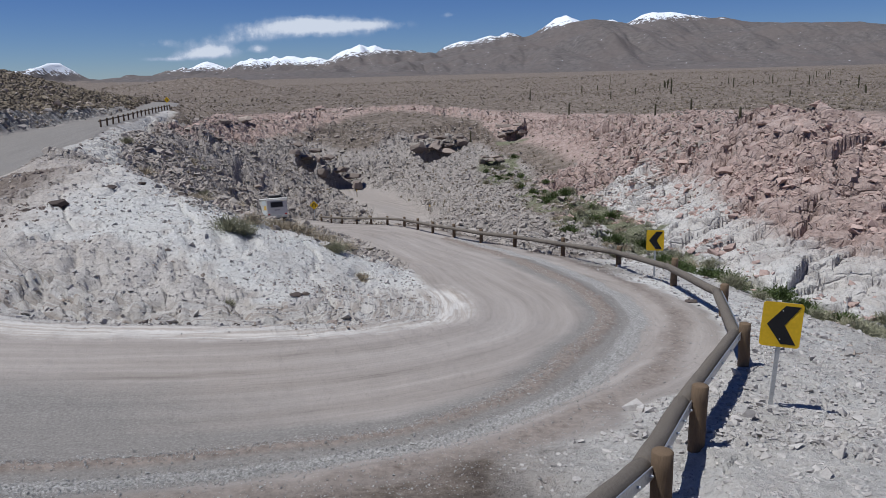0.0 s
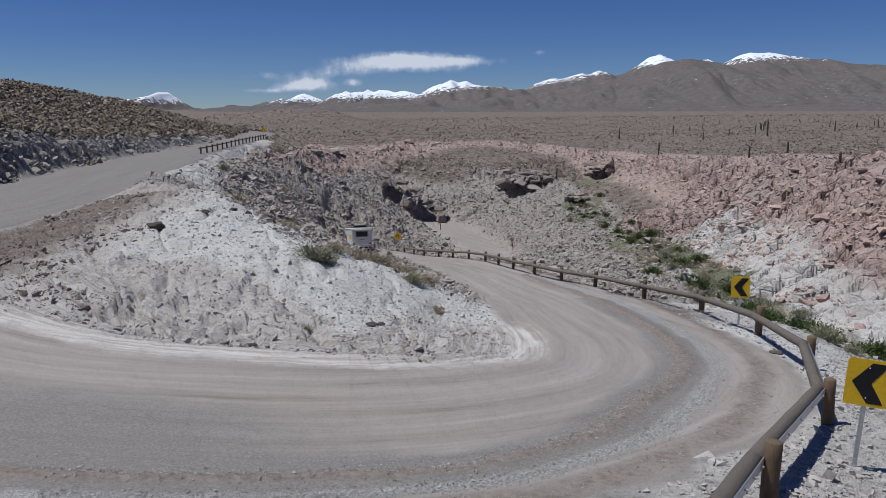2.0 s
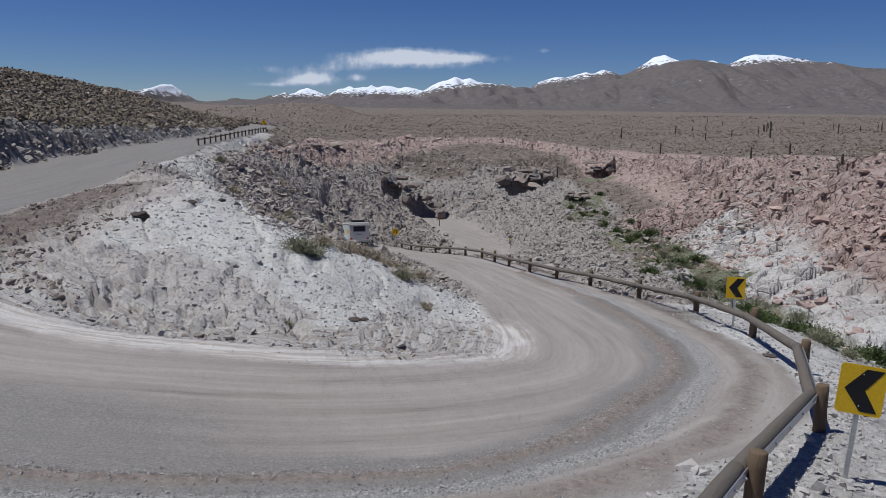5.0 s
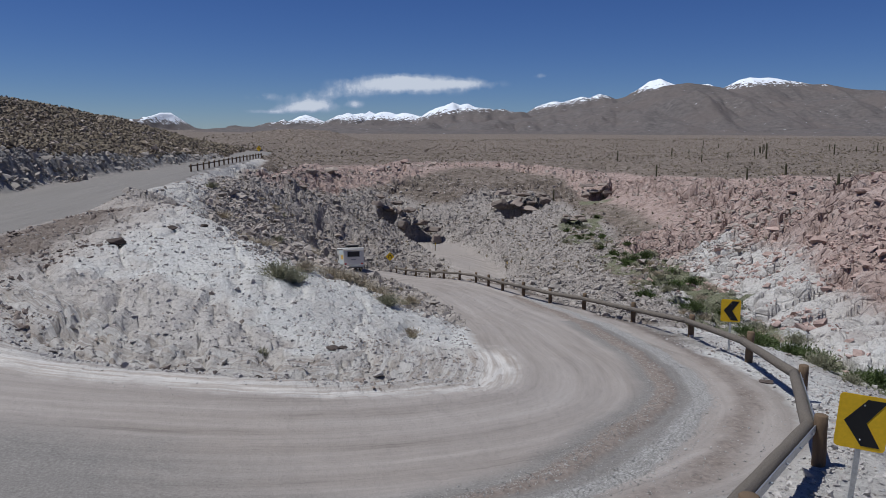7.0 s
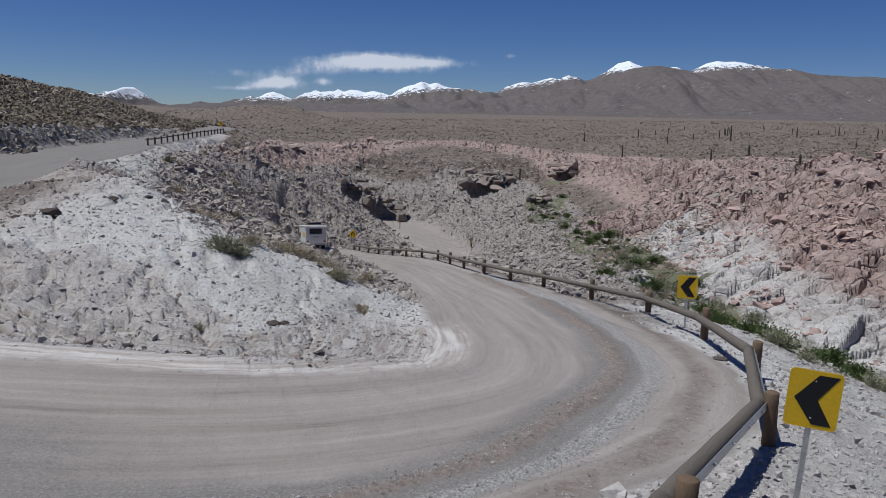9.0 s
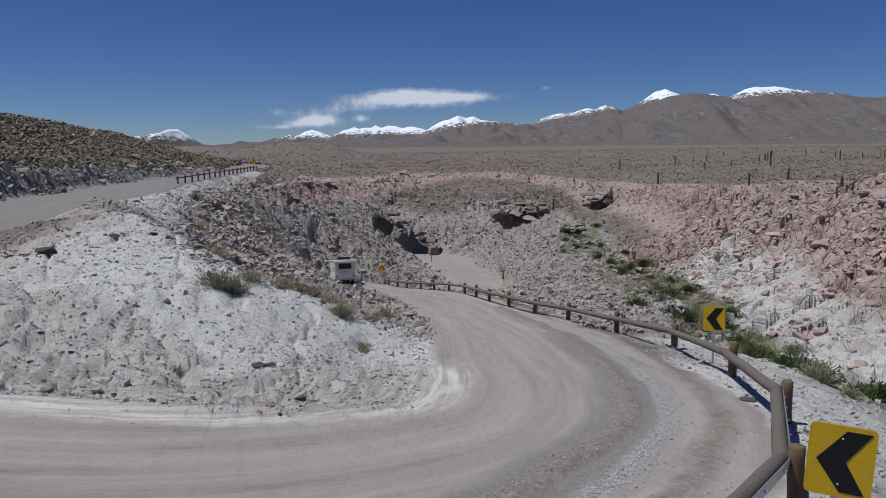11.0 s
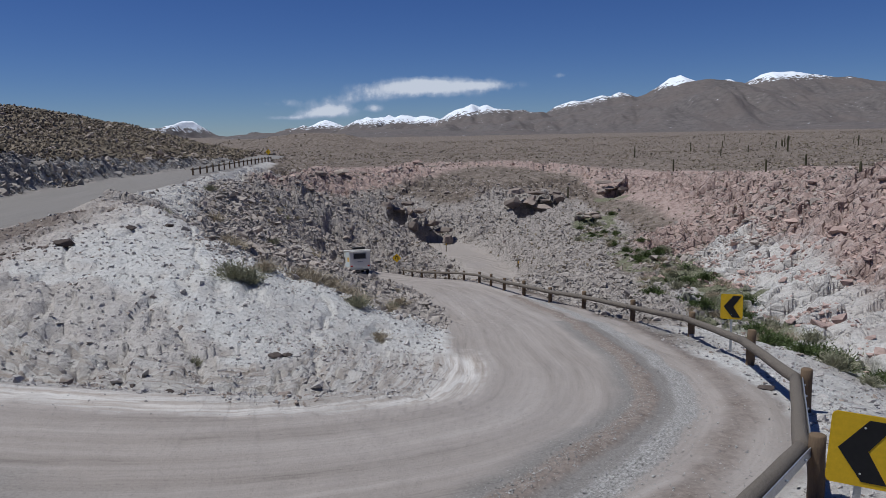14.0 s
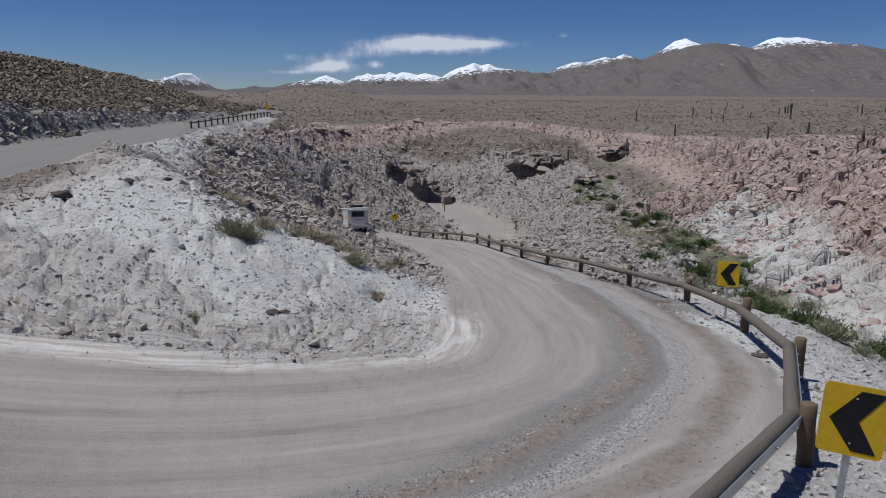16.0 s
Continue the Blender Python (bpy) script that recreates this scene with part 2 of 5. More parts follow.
def zones(x, y):
    """How far each kind of ground holds at a place: road, gravel, pale tuff, pink rock, rubble, green bed, scrub."""
    z = {}
    d1, s1, r1, h1 = along_near(LOWER, x, y)
    d2, s2, r2, h2 = along_near(UPPER, x, y)
    d3, s3, r3, h3 = along_near(LOOP, x, y)
    wob = fbm(x * 0.35, y * 0.35, 4, 5)
    lower_half = np.interp(r1, (0, 7, 14, 20, 30, 40, 60), (4.2, 3.9, 3.6, 3.1, 2.6, 2.6, 2.5))
    z["lower"] = 1 - smooth(lower_half - .3, lower_half + .5, d1 + wob * 1.2)
    upper_half = np.interp(y, (30, 60, 90), (3.6, 3.2, 2.2))
    z["upper"] = 1 - smooth(upper_half, upper_half + .9, d2 + wob * 1.5)
    z["loop"] = 1 - smooth(1.8, 3.0, d3 + wob)
    use = d1 < d2
    z["across"], z["run"] = np.where(use, s1, s2), np.where(use, r1, r2 + 500)
    so = along_near(STRIP, x, y)
    z["strip"] = np.where(so[0] < 6, so[1], -9) + wob * .5
    z["soil"] = np.clip(near_line(CRACKS[0], x, y, .8, 1.0) * (x < -1) + near_line(CRACKS[3], x, y, 1.2, 1.4) + smooth(-9.5, -11.5, x) * near_line(LINES["mound_shoulder"], x, y, 6, 3), 0, 1) * (d1 > lower_half) * (d2 > 4)
    z["foot"] = (1 - smooth(.2, 1.6, np.abs(d1 - lower_half - 1.2) - 1.0)) * smooth(0, .5, -s1) * (1 - smooth(19, 25, y)) * .85
    z["flat"] = np.maximum.reduce([1 - smooth(lower_half, lower_half + 1.6, d1), 1 - smooth(upper_half, upper_half + 1.8, d2), 1 - smooth(1.6, 3.5, d3)])
    wsum = np.stack([1 / (d1 + .05) ** 4, 1 / (d2 + .05) ** 4, 1 / (d3 + .05) ** 4])
    z["level"] = (wsum[0] * h1 + wsum[1] * h2 + wsum[2] * h3) / wsum.sum(0)
    bank = near_line(LINES["bank_toe"], x, y, 1.7, 1.0) * smooth(upper_half - .3, upper_half + .5, d2) * (x < -15) * (s2 > 0)
    wide = fbm(x * 0.12, y * 0.12, 4, 9)
    mound = near_line(LINES["mound_shoulder"], x, y, 6.5, 4) + near_line(LINES["mound_face"], x, y, 5, 4) + near_line(LINES["mound_foot"], x, y, 3, 3)
    behind_crest = smooth(0, 3.5, (y - 27.0) + (x + 4) * .35) * smooth(-14, -11, x)
    z["pale"] = np.clip(mound, 0, 1) * (1 - behind_crest * .3) * (y < 40)
    lo_wall = near_line(LINES["wall_foot"], x, y, 2.6, 3.2) * (y < 66) * smooth(-.2, .25, wide + .22) * .62
    z["lowwall"] = lo_wall
    z["pale"] = np.clip(np.maximum(z["pale"], lo_wall) + near_line(VERGE, x, y, 1.5, 3) * .27 + near_line(LINES["outer_slope"], x, y, 2.5, 2.5) * .37 + bank * .15, 0, 1)
    z["bank"] = bank
    z["hill"] = np.clip(near_line(LINES["hill_left"], x, y, 16, 8) + near_line(LINES["hill_left_low"], x, y, 14, 8) + near_line(LINES["bank_top"], x, y, 4, 3), 0, 1) * (1 - bank) * (x < -22) * (s2 > 0)
    z["shoulder"] = near_line(LINES["shoulder"], x, y, 1.2, 2.2) * .96
    z["pale"] = np.clip(np.maximum(z["pale"], z["shoulder"] * .6), 0, 1) * (1 - .45 * smooth(-9.6, -12, x) * (y < 44) * (y > 14))
    pink = near_line(LINES["wall_middle"], x, y, 4.5, 5) + near_line(LINES["rim_right"], x, y, 3.5, 6) + near_line(LINES["rim_left"], x, y, 2.5, 6) * (x > -26) * .8
    z["pink"] = np.clip(pink, 0, 1) * (1 - z["pale"] * .8)
    z["rock"] = np.clip(near_line(LINES["wall_middle"], x, y, 5, 4) + near_line(LINES["rim_right"], x, y, 1.5, 4) + near_line(LINES["rim_left"], x, y, 1.5, 4)
                        + near_line(LINES["rim_left_foot"], x, y, 3, 5) * .7 + near_line(LINES["gully_left"], x, y, 5, 5) + near_line(LINES["hollow"], x, y, 3, 5) * .7, 0, 1)
    z["rubble"] = np.clip((near_line(LINES["slope_low"], x, y, 6, 4) + near_line(LINES["slope_under_rail"], x, y, 5, 4) + near_line(LINES["mound_back"], x, y, 3, 3)) * .8 + near_line(LINES["hollow"], x, y, 6, 6) * .75 + near_line(LINES["gully_left"], x, y, 6, 6) * .7 + near_line(LINES["rim_left_foot"], x, y, 5, 8) * .2 + near_line(LINES["rubble"][:4], x, y, 5, 6) + near_line(LINES["rubble"][3:], x, y, 2.5, 3.0), 0, 1)
    z["green"] = np.clip(np.where(y < 40, near_line(BED, x, y, .8, 1.4), near_line(BED, x, y, 1.6, 2.2)) * smooth(-.25, .15, wob + wide), 0, 1) * (y > 17)
    return z

def h_slant(x, y):
    return (x + y * .3) * .5

# rain-cut cracks and small scarps on the mound, laid out to fit the camera's view
CRACKS = (((-8.4, 18.6, 0), (-7.04, 18.0, 0), (-5.83, 17.2, 0), (-5.07, 16.8, 0), (-4.39, 16.6, 0), (-3.57, 16.2, 0), (-2.63, 16.2, 0), (-1.74, 16.7, 0), (-.83, 17.8, 0)),
          ((-13.5, 33, 0), (-13.16, 30, 0), (-12.61, 27, 0), (-12.86, 26, 0), (-11.96, 24, 0), (-10.3, 21.5, 0), (-9.38, 20.3, 0)),
          ((-11.37, 24, 0), (-11.64, 26, 0), (-11.62, 27.5, 0), (-11, 30, 0)), ((-11.2, 19.6, 0), (-9.6, 19.6, 0), (-8.2, 19.9, 0), (-6.6, 18.9, 0), (-5.3, 17.9, 0)),
          ((-1.3, 23.3, 0), (-.6, 21.6, 0), (.1, 20.2, 0)))

def surface(x, y, z=None):
    """The height of the ground, with its rocks and ruts."""
    z = zones(x, y) if z is None else z
    r = np.hypot(x, y)
    base = shape = landform(x, y)
    flat = np.clip(z["flat"], 0, 1)
    rough = 1 - flat
    far = smooth(60, 400, r)
    base = base + rough * fbm(x * .16, y * .16, 5, 21) * (.5 + 2.2 * far) * smooth(6, 14, r)
    b1, j1 = blocks(x / 4.2 + .3 * fbm(x, y, 2, 3), y / 4.2, 40)
    b2, j2 = blocks(x / 1.5, y / 1.7 + .2 * fbm(x, y, 2, 4), 60)
    b3, j3 = blocks(x / .55, y / .55, 80)
    rock = z["rock"] * rough * (1 - .4 * z["pale"]) * (.6 + .4 * smooth(30, 70, r))
    rock = rock * (1 - .3 * (x < 4) * (y > 50))
    b4, j4 = blocks(x / .95 + .25 * fbm(x, y, 2, 6), y / 1.1, 120)
    steps = np.clip(rock + z["lowwall"] * .3 * rough, 0, 1)
    base = base + rock * (b1 * 1.5 - j1 * .5) + steps * (b2 * .8 - j2 * .16 + b4 * .36 - j4 * .05 + b3 * .08)
    rub = np.clip(z["rubble"] + .25 * z["bank"], 0, 1) * rough * (1 - rock * .6)
    base = base + rub * (1 - z["bank"] * .7) * (b2 * .35 + b4 * .26 + b3 * .16)
    base = base + z["bank"] * rough * (fbm(z["run"] * .9 + h_slant(x, y), z["across"] * .25, 4, 15) * .5 + b4 * .2 + b3 * .08)
    plain = rough * (1 - rock) * (1 - rub)
    base = base + plain * (b3 * .07 + fbm(x * 1.3, y * 1.3, 4, 33) * .16)
    mound = z["pale"] * rough * (r < 45) * (x < 3)
    gul = np.abs(fbm(x * .55 + y * .25, y * .2 - x * .12, 3, 71))
    base = base - mound * smooth(.05, .0, gul) * .12 + mound * fbm(x * 2.2, y * 2.2, 4, 35) * .12
    near = np.nonzero((r < 40) & (x < 2) & (y > 13))[0]
    if len(near):
        nx, ny = x[near], y[near]
        wx, wy = nx + fbm(nx * 1.1, ny * 1.1, 3, 61) * 1.1, ny + fbm(nx * 1.1, ny * 1.1, 3, 62) * 1.1
        cut = np.zeros(len(near))
        for k, line in enumerate(CRACKS):
            gap = smooth(-.1, .12, fbm(nx * .9, ny * .9, 2, 64 + k))
            cut = np.maximum(cut, (1 - smooth(.02, .22, along(line, wx, wy)[0])) * gap)
        base[near] -= cut * .24
        soil = z["soil"][near] * rough[near]
        base[near] += soil * (b3[near] * .13 + b2[near] * .05 - j3[near] * .05)
    for cx, cy, hw, hd, deep in CAVES:
        q = ((x - cx) / hw) ** 2 + ((y - cy) / np.where(y < cy, hd * 2.2, hd)) ** 2
        base = base - deep * (1 - smooth(.5, 1.2, q))
    outer = smooth(.6, 3.8, np.where(np.abs(z["across"]) < 9, z["across"], 0)) * (y < 24) * (x < 9) * (r < 30)
    base = base * (1 - flat) + (z["level"] * (1 - outer) + shape * outer) * flat
    ruts = fbm(z["run"] * .06, z["across"] * 3.2, 4, 90) * .03
    berm = (np.exp(-((z["strip"] + .5) / .22) ** 2) * .07 + np.exp(-((z["strip"] - .75) / .25) ** 2) * .06) * (r < 60)
    base = base + z["foot"] * np.clip(1.4 * flat, 0, 1) * (fbm(z["run"] * .12 + 3, z["across"] * 2.6, 4, 95) * .22 + fbm(x * 1.6, y * 1.6, 3, 96) * .06)
    base = base + flat * (ruts + berm + fbm(x * 3, y * 3, 3, 50) * .03)
    return base

# ---- materials ----
def material(name):
    m = bpy.data.materials.new(name)
    m.use_nodes = True
    return m, m.node_tree.nodes, m.node_tree.links, m.node_tree.nodes["Principled BSDF"]

def noise_node(nodes, links, scale, detail=6, rough=.6, vector=None):
    n = nodes.new("ShaderNodeTexNoise")
    n.inputs["Scale"].default_value, n.inputs["Detail"].default_value, n.inputs["Roughness"].default_value = scale, detail, rough
    if vector is not None:
        links.new(vector, n.inputs["Vector"])
    return n.outputs["Fac"]

def ramp(nodes, links, fac, *stops):
    r = nodes.new("ShaderNodeValToRGB")
    while len(r.color_ramp.elements) < len(stops):
        r.color_ramp.elements.new(.5)
    for e, (p, c) in zip(r.color_ramp.elements, stops):
        e.position, e.color = p, (*c, 1) if len(c) == 3 else c
    links.new(fac, r.inputs[0])
    return r.outputs[0]

def mix(nodes, links, fac, a, b, kind="MIX"):
    m = nodes.new("ShaderNodeMix")
    m.data_type, m.blend_type = 'RGBA', kind
    for socket, v in ((m.inputs[0], fac), (m.inputs[6], a), (m.inputs[7], b)):
        if isinstance(v, (int, float)):
            socket.default_value = v
        elif isinstance(v, tuple):
            socket.default_value = (*v, 1)
        else:
            links.new(v, socket)
    return m.outputs[2]

def maths(nodes, links, op, a, b=None, c=None, clamp=False):
    m = nodes.new("ShaderNodeMath")
    m.operation, m.use_clamp = op, clamp
    for i, v in enumerate((a, b, c)):
        if isinstance(v, (int, float)):
            m.inputs[i].default_value = v
        elif v is not None:
            links.new(v, m.inputs[i])
    return m.outputs[0]

def bump(nodes, links, bsdf, height, strength=.5, distance=.05):
    b = nodes.new("ShaderNodeBump")
    b.inputs["Strength"].default_value, b.inputs["Distance"].default_value = strength, distance
    links.new(height, b.inputs["Height"])
    links.new(b.outputs[0], bsdf.inputs["Normal"])

def attribute(nodes, name):
    a = nodes.new("ShaderNodeAttribute")
    a.attribute_name = name
    return a

def ground_material():
    m, nodes, links, bsdf = material("desert_ground")
    pos = nodes.new("ShaderNodeNewGeometry").outputs["Position"]
    fine = noise_node(nodes, links, 9, 8, .7, pos)
    mid = noise_node(nodes, links, 1.3, 6, .6, pos)
    big = noise_node(nodes, links, .09, 5, .6, pos)
    grit = noise_node(nodes, links, 45, 4, .7, pos)
    vor = nodes.new("ShaderNodeTexVoronoi")
    vor.inputs["Scale"].default_value = 3.2
    links.new(pos, vor.inputs["Vector"])
    cells = vor.outputs["Distance"]
    # scrub plain: brown grit with dark tufts
    scrub = ramp(nodes, links, fine, (.3, (.105, .09, .077)), (.48, (.262, .225, .195)), (.7, (.45, .395, .345)))
    scrub = mix(nodes, links, maths(nodes, links, 'MULTIPLY', big, .6), scrub, (.20, .15, .12))
    vor2 = nodes.new("ShaderNodeTexVoronoi")
    vor2.inputs["Scale"].default_value = 1.0
    links.new(pos, vor2.inputs["Vector"])
    # shade in the gaps between stones, put into the colour at cell edges
    stone_gap_shade = ramp(nodes, links, vor2.outputs["Distance"], (.12, (1.0, 1.0, 1.0)), (.4, (.8, .78, .75)), (.62, (.42, .40, .37)))
    scrub = mix(nodes, links, .75, scrub, stone_gap_shade, "MULTIPLY")
    tuft = ramp(nodes, links, mid, (.52, (0, 0, 0)), (.62, (1, 1, 1)))
    scrub = mix(nodes, links, maths(nodes, links, 'MULTIPLY', tuft, .45), scrub, (.12, .095, .07))
    pale = ramp(nodes, links, fine, (.3, (.37, .35, .325)), (.44, (.60, .578, .545)), (.7, (.74, .725, .69)))
    pale = mix(nodes, links, ramp(nodes, links, mid, (.5, (0, 0, 0)), (.72, (.4, .4, .4))), pale, (.43, .35, .29))
    pale = mix(nodes, links, ramp(nodes, links, big, (.45, (0, 0, 0)), (.7, (.4, .4, .4))), pale, (.46, .39, .34))
    pink = ramp(nodes, links, mid, (.3, (.22, .16, .138)), (.47, (.40, .305, .265)), (.7, (.52, .42, .375)))
    pink = mix(nodes, links, maths(nodes, links, 'MULTIPLY', fine, .5), pink, (.33, .235, .20))
    ledge = nodes.new("ShaderNodeTexVoronoi")
    ledge.feature = 'DISTANCE_TO_EDGE'
    ledge.inputs["Scale"].default_value = 1.1
    bent = nodes.new("ShaderNodeVectorMath")
    bent.operation = 'MULTIPLY_ADD'
    bent.inputs[1].default_value = (1.1, 1.1, 1.1)
    wavy = nodes.new("ShaderNodeTexNoise")
    wavy.inputs["Scale"].default_value, wavy.inputs["Detail"].default_value = .8, 4
    links.new(pos, wavy.inputs["Vector"])
    links.new(wavy.outputs["Color"], bent.inputs[0])
    links.new(pos, bent.inputs[2])
    links.new(bent.outputs[0], ledge.inputs["Vector"])
    joints = ramp(nodes, links, ledge.outputs["Distance"], (0, (0, 0, 0)), (.09, (1, 1, 1)))
    rubble = ramp(nodes, links, fine, (.28, (.15, .13, .114)), (.48, (.335, .298, .268)), (.7, (.50, .455, .415)))
    green = ramp(nodes, links, fine, (.3, (.09, .10, .055)), (.7, (.26, .25, .17)))
    a, b = attribute(nodes, "zone_a"), attribute(nodes, "zone_b")
    sa, sb = nodes.new("ShaderNodeSeparateColor"), nodes.new("ShaderNodeSeparateColor")
    links.new(a.outputs["Color"], sa.inputs[0])
    links.new(b.outputs["Color"], sb.inputs[0])
    def edge(mask, amount=.5):
        t = maths(nodes, links, 'ADD', mask, maths(nodes, links, 'MULTIPLY', maths(nodes, links, 'SUBTRACT', mid, .5), amount))
        return ramp(nodes, links, t, (.3, (0, 0, 0)), (.7, (1, 1, 1)))
    umber = mix(nodes, links, 1.0, scrub, (.74, .70, .66), "MULTIPLY")
    scrub = mix(nodes, links, edge(attribute(nodes, "hill").outputs["Fac"]), scrub, umber)
    col = mix(nodes, links, edge(sb.outputs[0]), scrub, rubble)
    col = mix(nodes, links, edge(sa.outputs[2]), col, pink)
    col = mix(nodes, links, edge(sa.outputs[1]), col, pale)
    col = mix(nodes, links, edge(sb.outputs[1]), col, green)
    c = attribute(nodes, "zone_c")
    sc = nodes.new("ShaderNodeSeparateColor")
    links.new(c.outputs["Color"], sc.inputs[0])
    soil = ramp(nodes, links, fine, (.3, (.20, .162, .138)), (.48, (.40, .34, .30)), (.72, (.56, .495, .45)))
    col = mix(nodes, links, maths(nodes, links, 'MULTIPLY', edge(sc.outputs[1], 1.2), .5), col, soil)
    # mottled grey bank rock, with the shade of its face darkening the colour
    shaded_bank_rock = ramp(nodes, links, mid, (.3, (.12, .11, .10)), (.5, (.23, .215, .20)), (.7, (.42, .40, .375)))
    col = mix(nodes, links, edge(sc.outputs[2], .6), col, shaded_bank_rock)
    # road: packed dust in streaks along the run of the wheels
    lane = attribute(nodes, "lane")
    st = nodes.new("ShaderNodeVectorMath")
    st.operation = 'MULTIPLY'
    st.inputs[1].default_value = (1.0, .035, 1)
    links.new(lane.outputs["Vector"], st.inputs[0])
    streak = noise_node(nodes, links, 2.2, 7, .7, st.outputs[0])
    road = ramp(nodes, links, streak, (.32, (.165, .14, .12)), (.41, (.275, .24, .212)), (.54, (.34, .30, .268)), (.7, (.43, .385, .348)))
    road = mix(nodes, links, ramp(nodes, links, big, (.4, (0, 0, 0)), (.7, (.5, .5, .5))), road, (.35, .32, .30))
    road = mix(nodes, links, maths(nodes, links, 'MULTIPLY', grit, .25), road, (.20, .175, .16))
    fresh = ramp(nodes, links, noise_node(nodes, links, 26, 4, .8, pos), (.3, (.12, .112, .104)), (.5, (.23, .215, .20)), (.7, (.38, .365, .345)))
    fresh = mix(nodes, links, .45, fresh, mix(nodes, links, 1.0, road, (.66, .67, .67), "MULTIPLY"))
    road = mix(nodes, links, edge(attribute(nodes, "fresh").outputs["Fac"], .5), road, fresh)
    col = mix(nodes, links, edge(sa.outputs[0], .35), col, road)
    wash = ramp(nodes, links, streak, (.34, (.25, .205, .17)), (.42, (.43, .38, .335)), (.5, (.58, .55, .515)), (.56, (.38, .335, .295)), (.66, (.55, .51, .47)))
    col = mix(nodes, links, edge(sc.outputs[0], .8), col, wash)
    speck = ramp(nodes, links, noise_node(nodes, links, 22, 5, .75, pos), (.34, (.45, .43, .42)), (.46, (1, 1, 1)))
    col = mix(nodes, links, .32, col, speck, "MULTIPLY")
    # loose grey gravel and reddish earth along the outer side
    gravel = ramp(nodes, links, noise_node(nodes, links, 30, 3, .8, pos), (.32, (.15, .138, .126)), (.5, (.30, .284, .268)), (.68, (.50, .485, .465)))
    col = mix(nodes, links, edge(sb.outputs[2], .5), col, gravel)
    red = attribute(nodes, "earth").outputs["Fac"]
    redcol = ramp(nodes, links, fine, (.3, (.125, .10, .083)), (.7, (.31, .26, .225)))
    col = mix(nodes, links, edge(red, .6), col, redcol)
    links.new(col, bsdf.inputs["Base Color"])
    bsdf.inputs["Roughness"].default_value = .95
    bsdf.inputs["Specular IOR Level"].default_value = .15
    rough_h = maths(nodes, links, 'ADD', maths(nodes, links, 'MULTIPLY', fine, .7), maths(nodes, links, 'ADD', maths(nodes, links, 'MULTIPLY', cells, .25), maths(nodes, links, 'MULTIPLY', grit, .25)))
    amount = maths(nodes, links, 'SUBTRACT', 1.0, maths(nodes, links, 'MULTIPLY', sa.outputs[0], .8))
    broken = maths(nodes, links, 'MAXIMUM', sa.outputs[2], sb.outputs[0])
    rough_h = maths(nodes, links, 'MULTIPLY_ADD', maths(nodes, links, 'MULTIPLY', joints, broken), 1.1, rough_h)
    bump(nodes, links, bsdf, maths(nodes, links, 'MULTIPLY', rough_h, amount), .9, .15)
    return m

GROUND = ground_material()

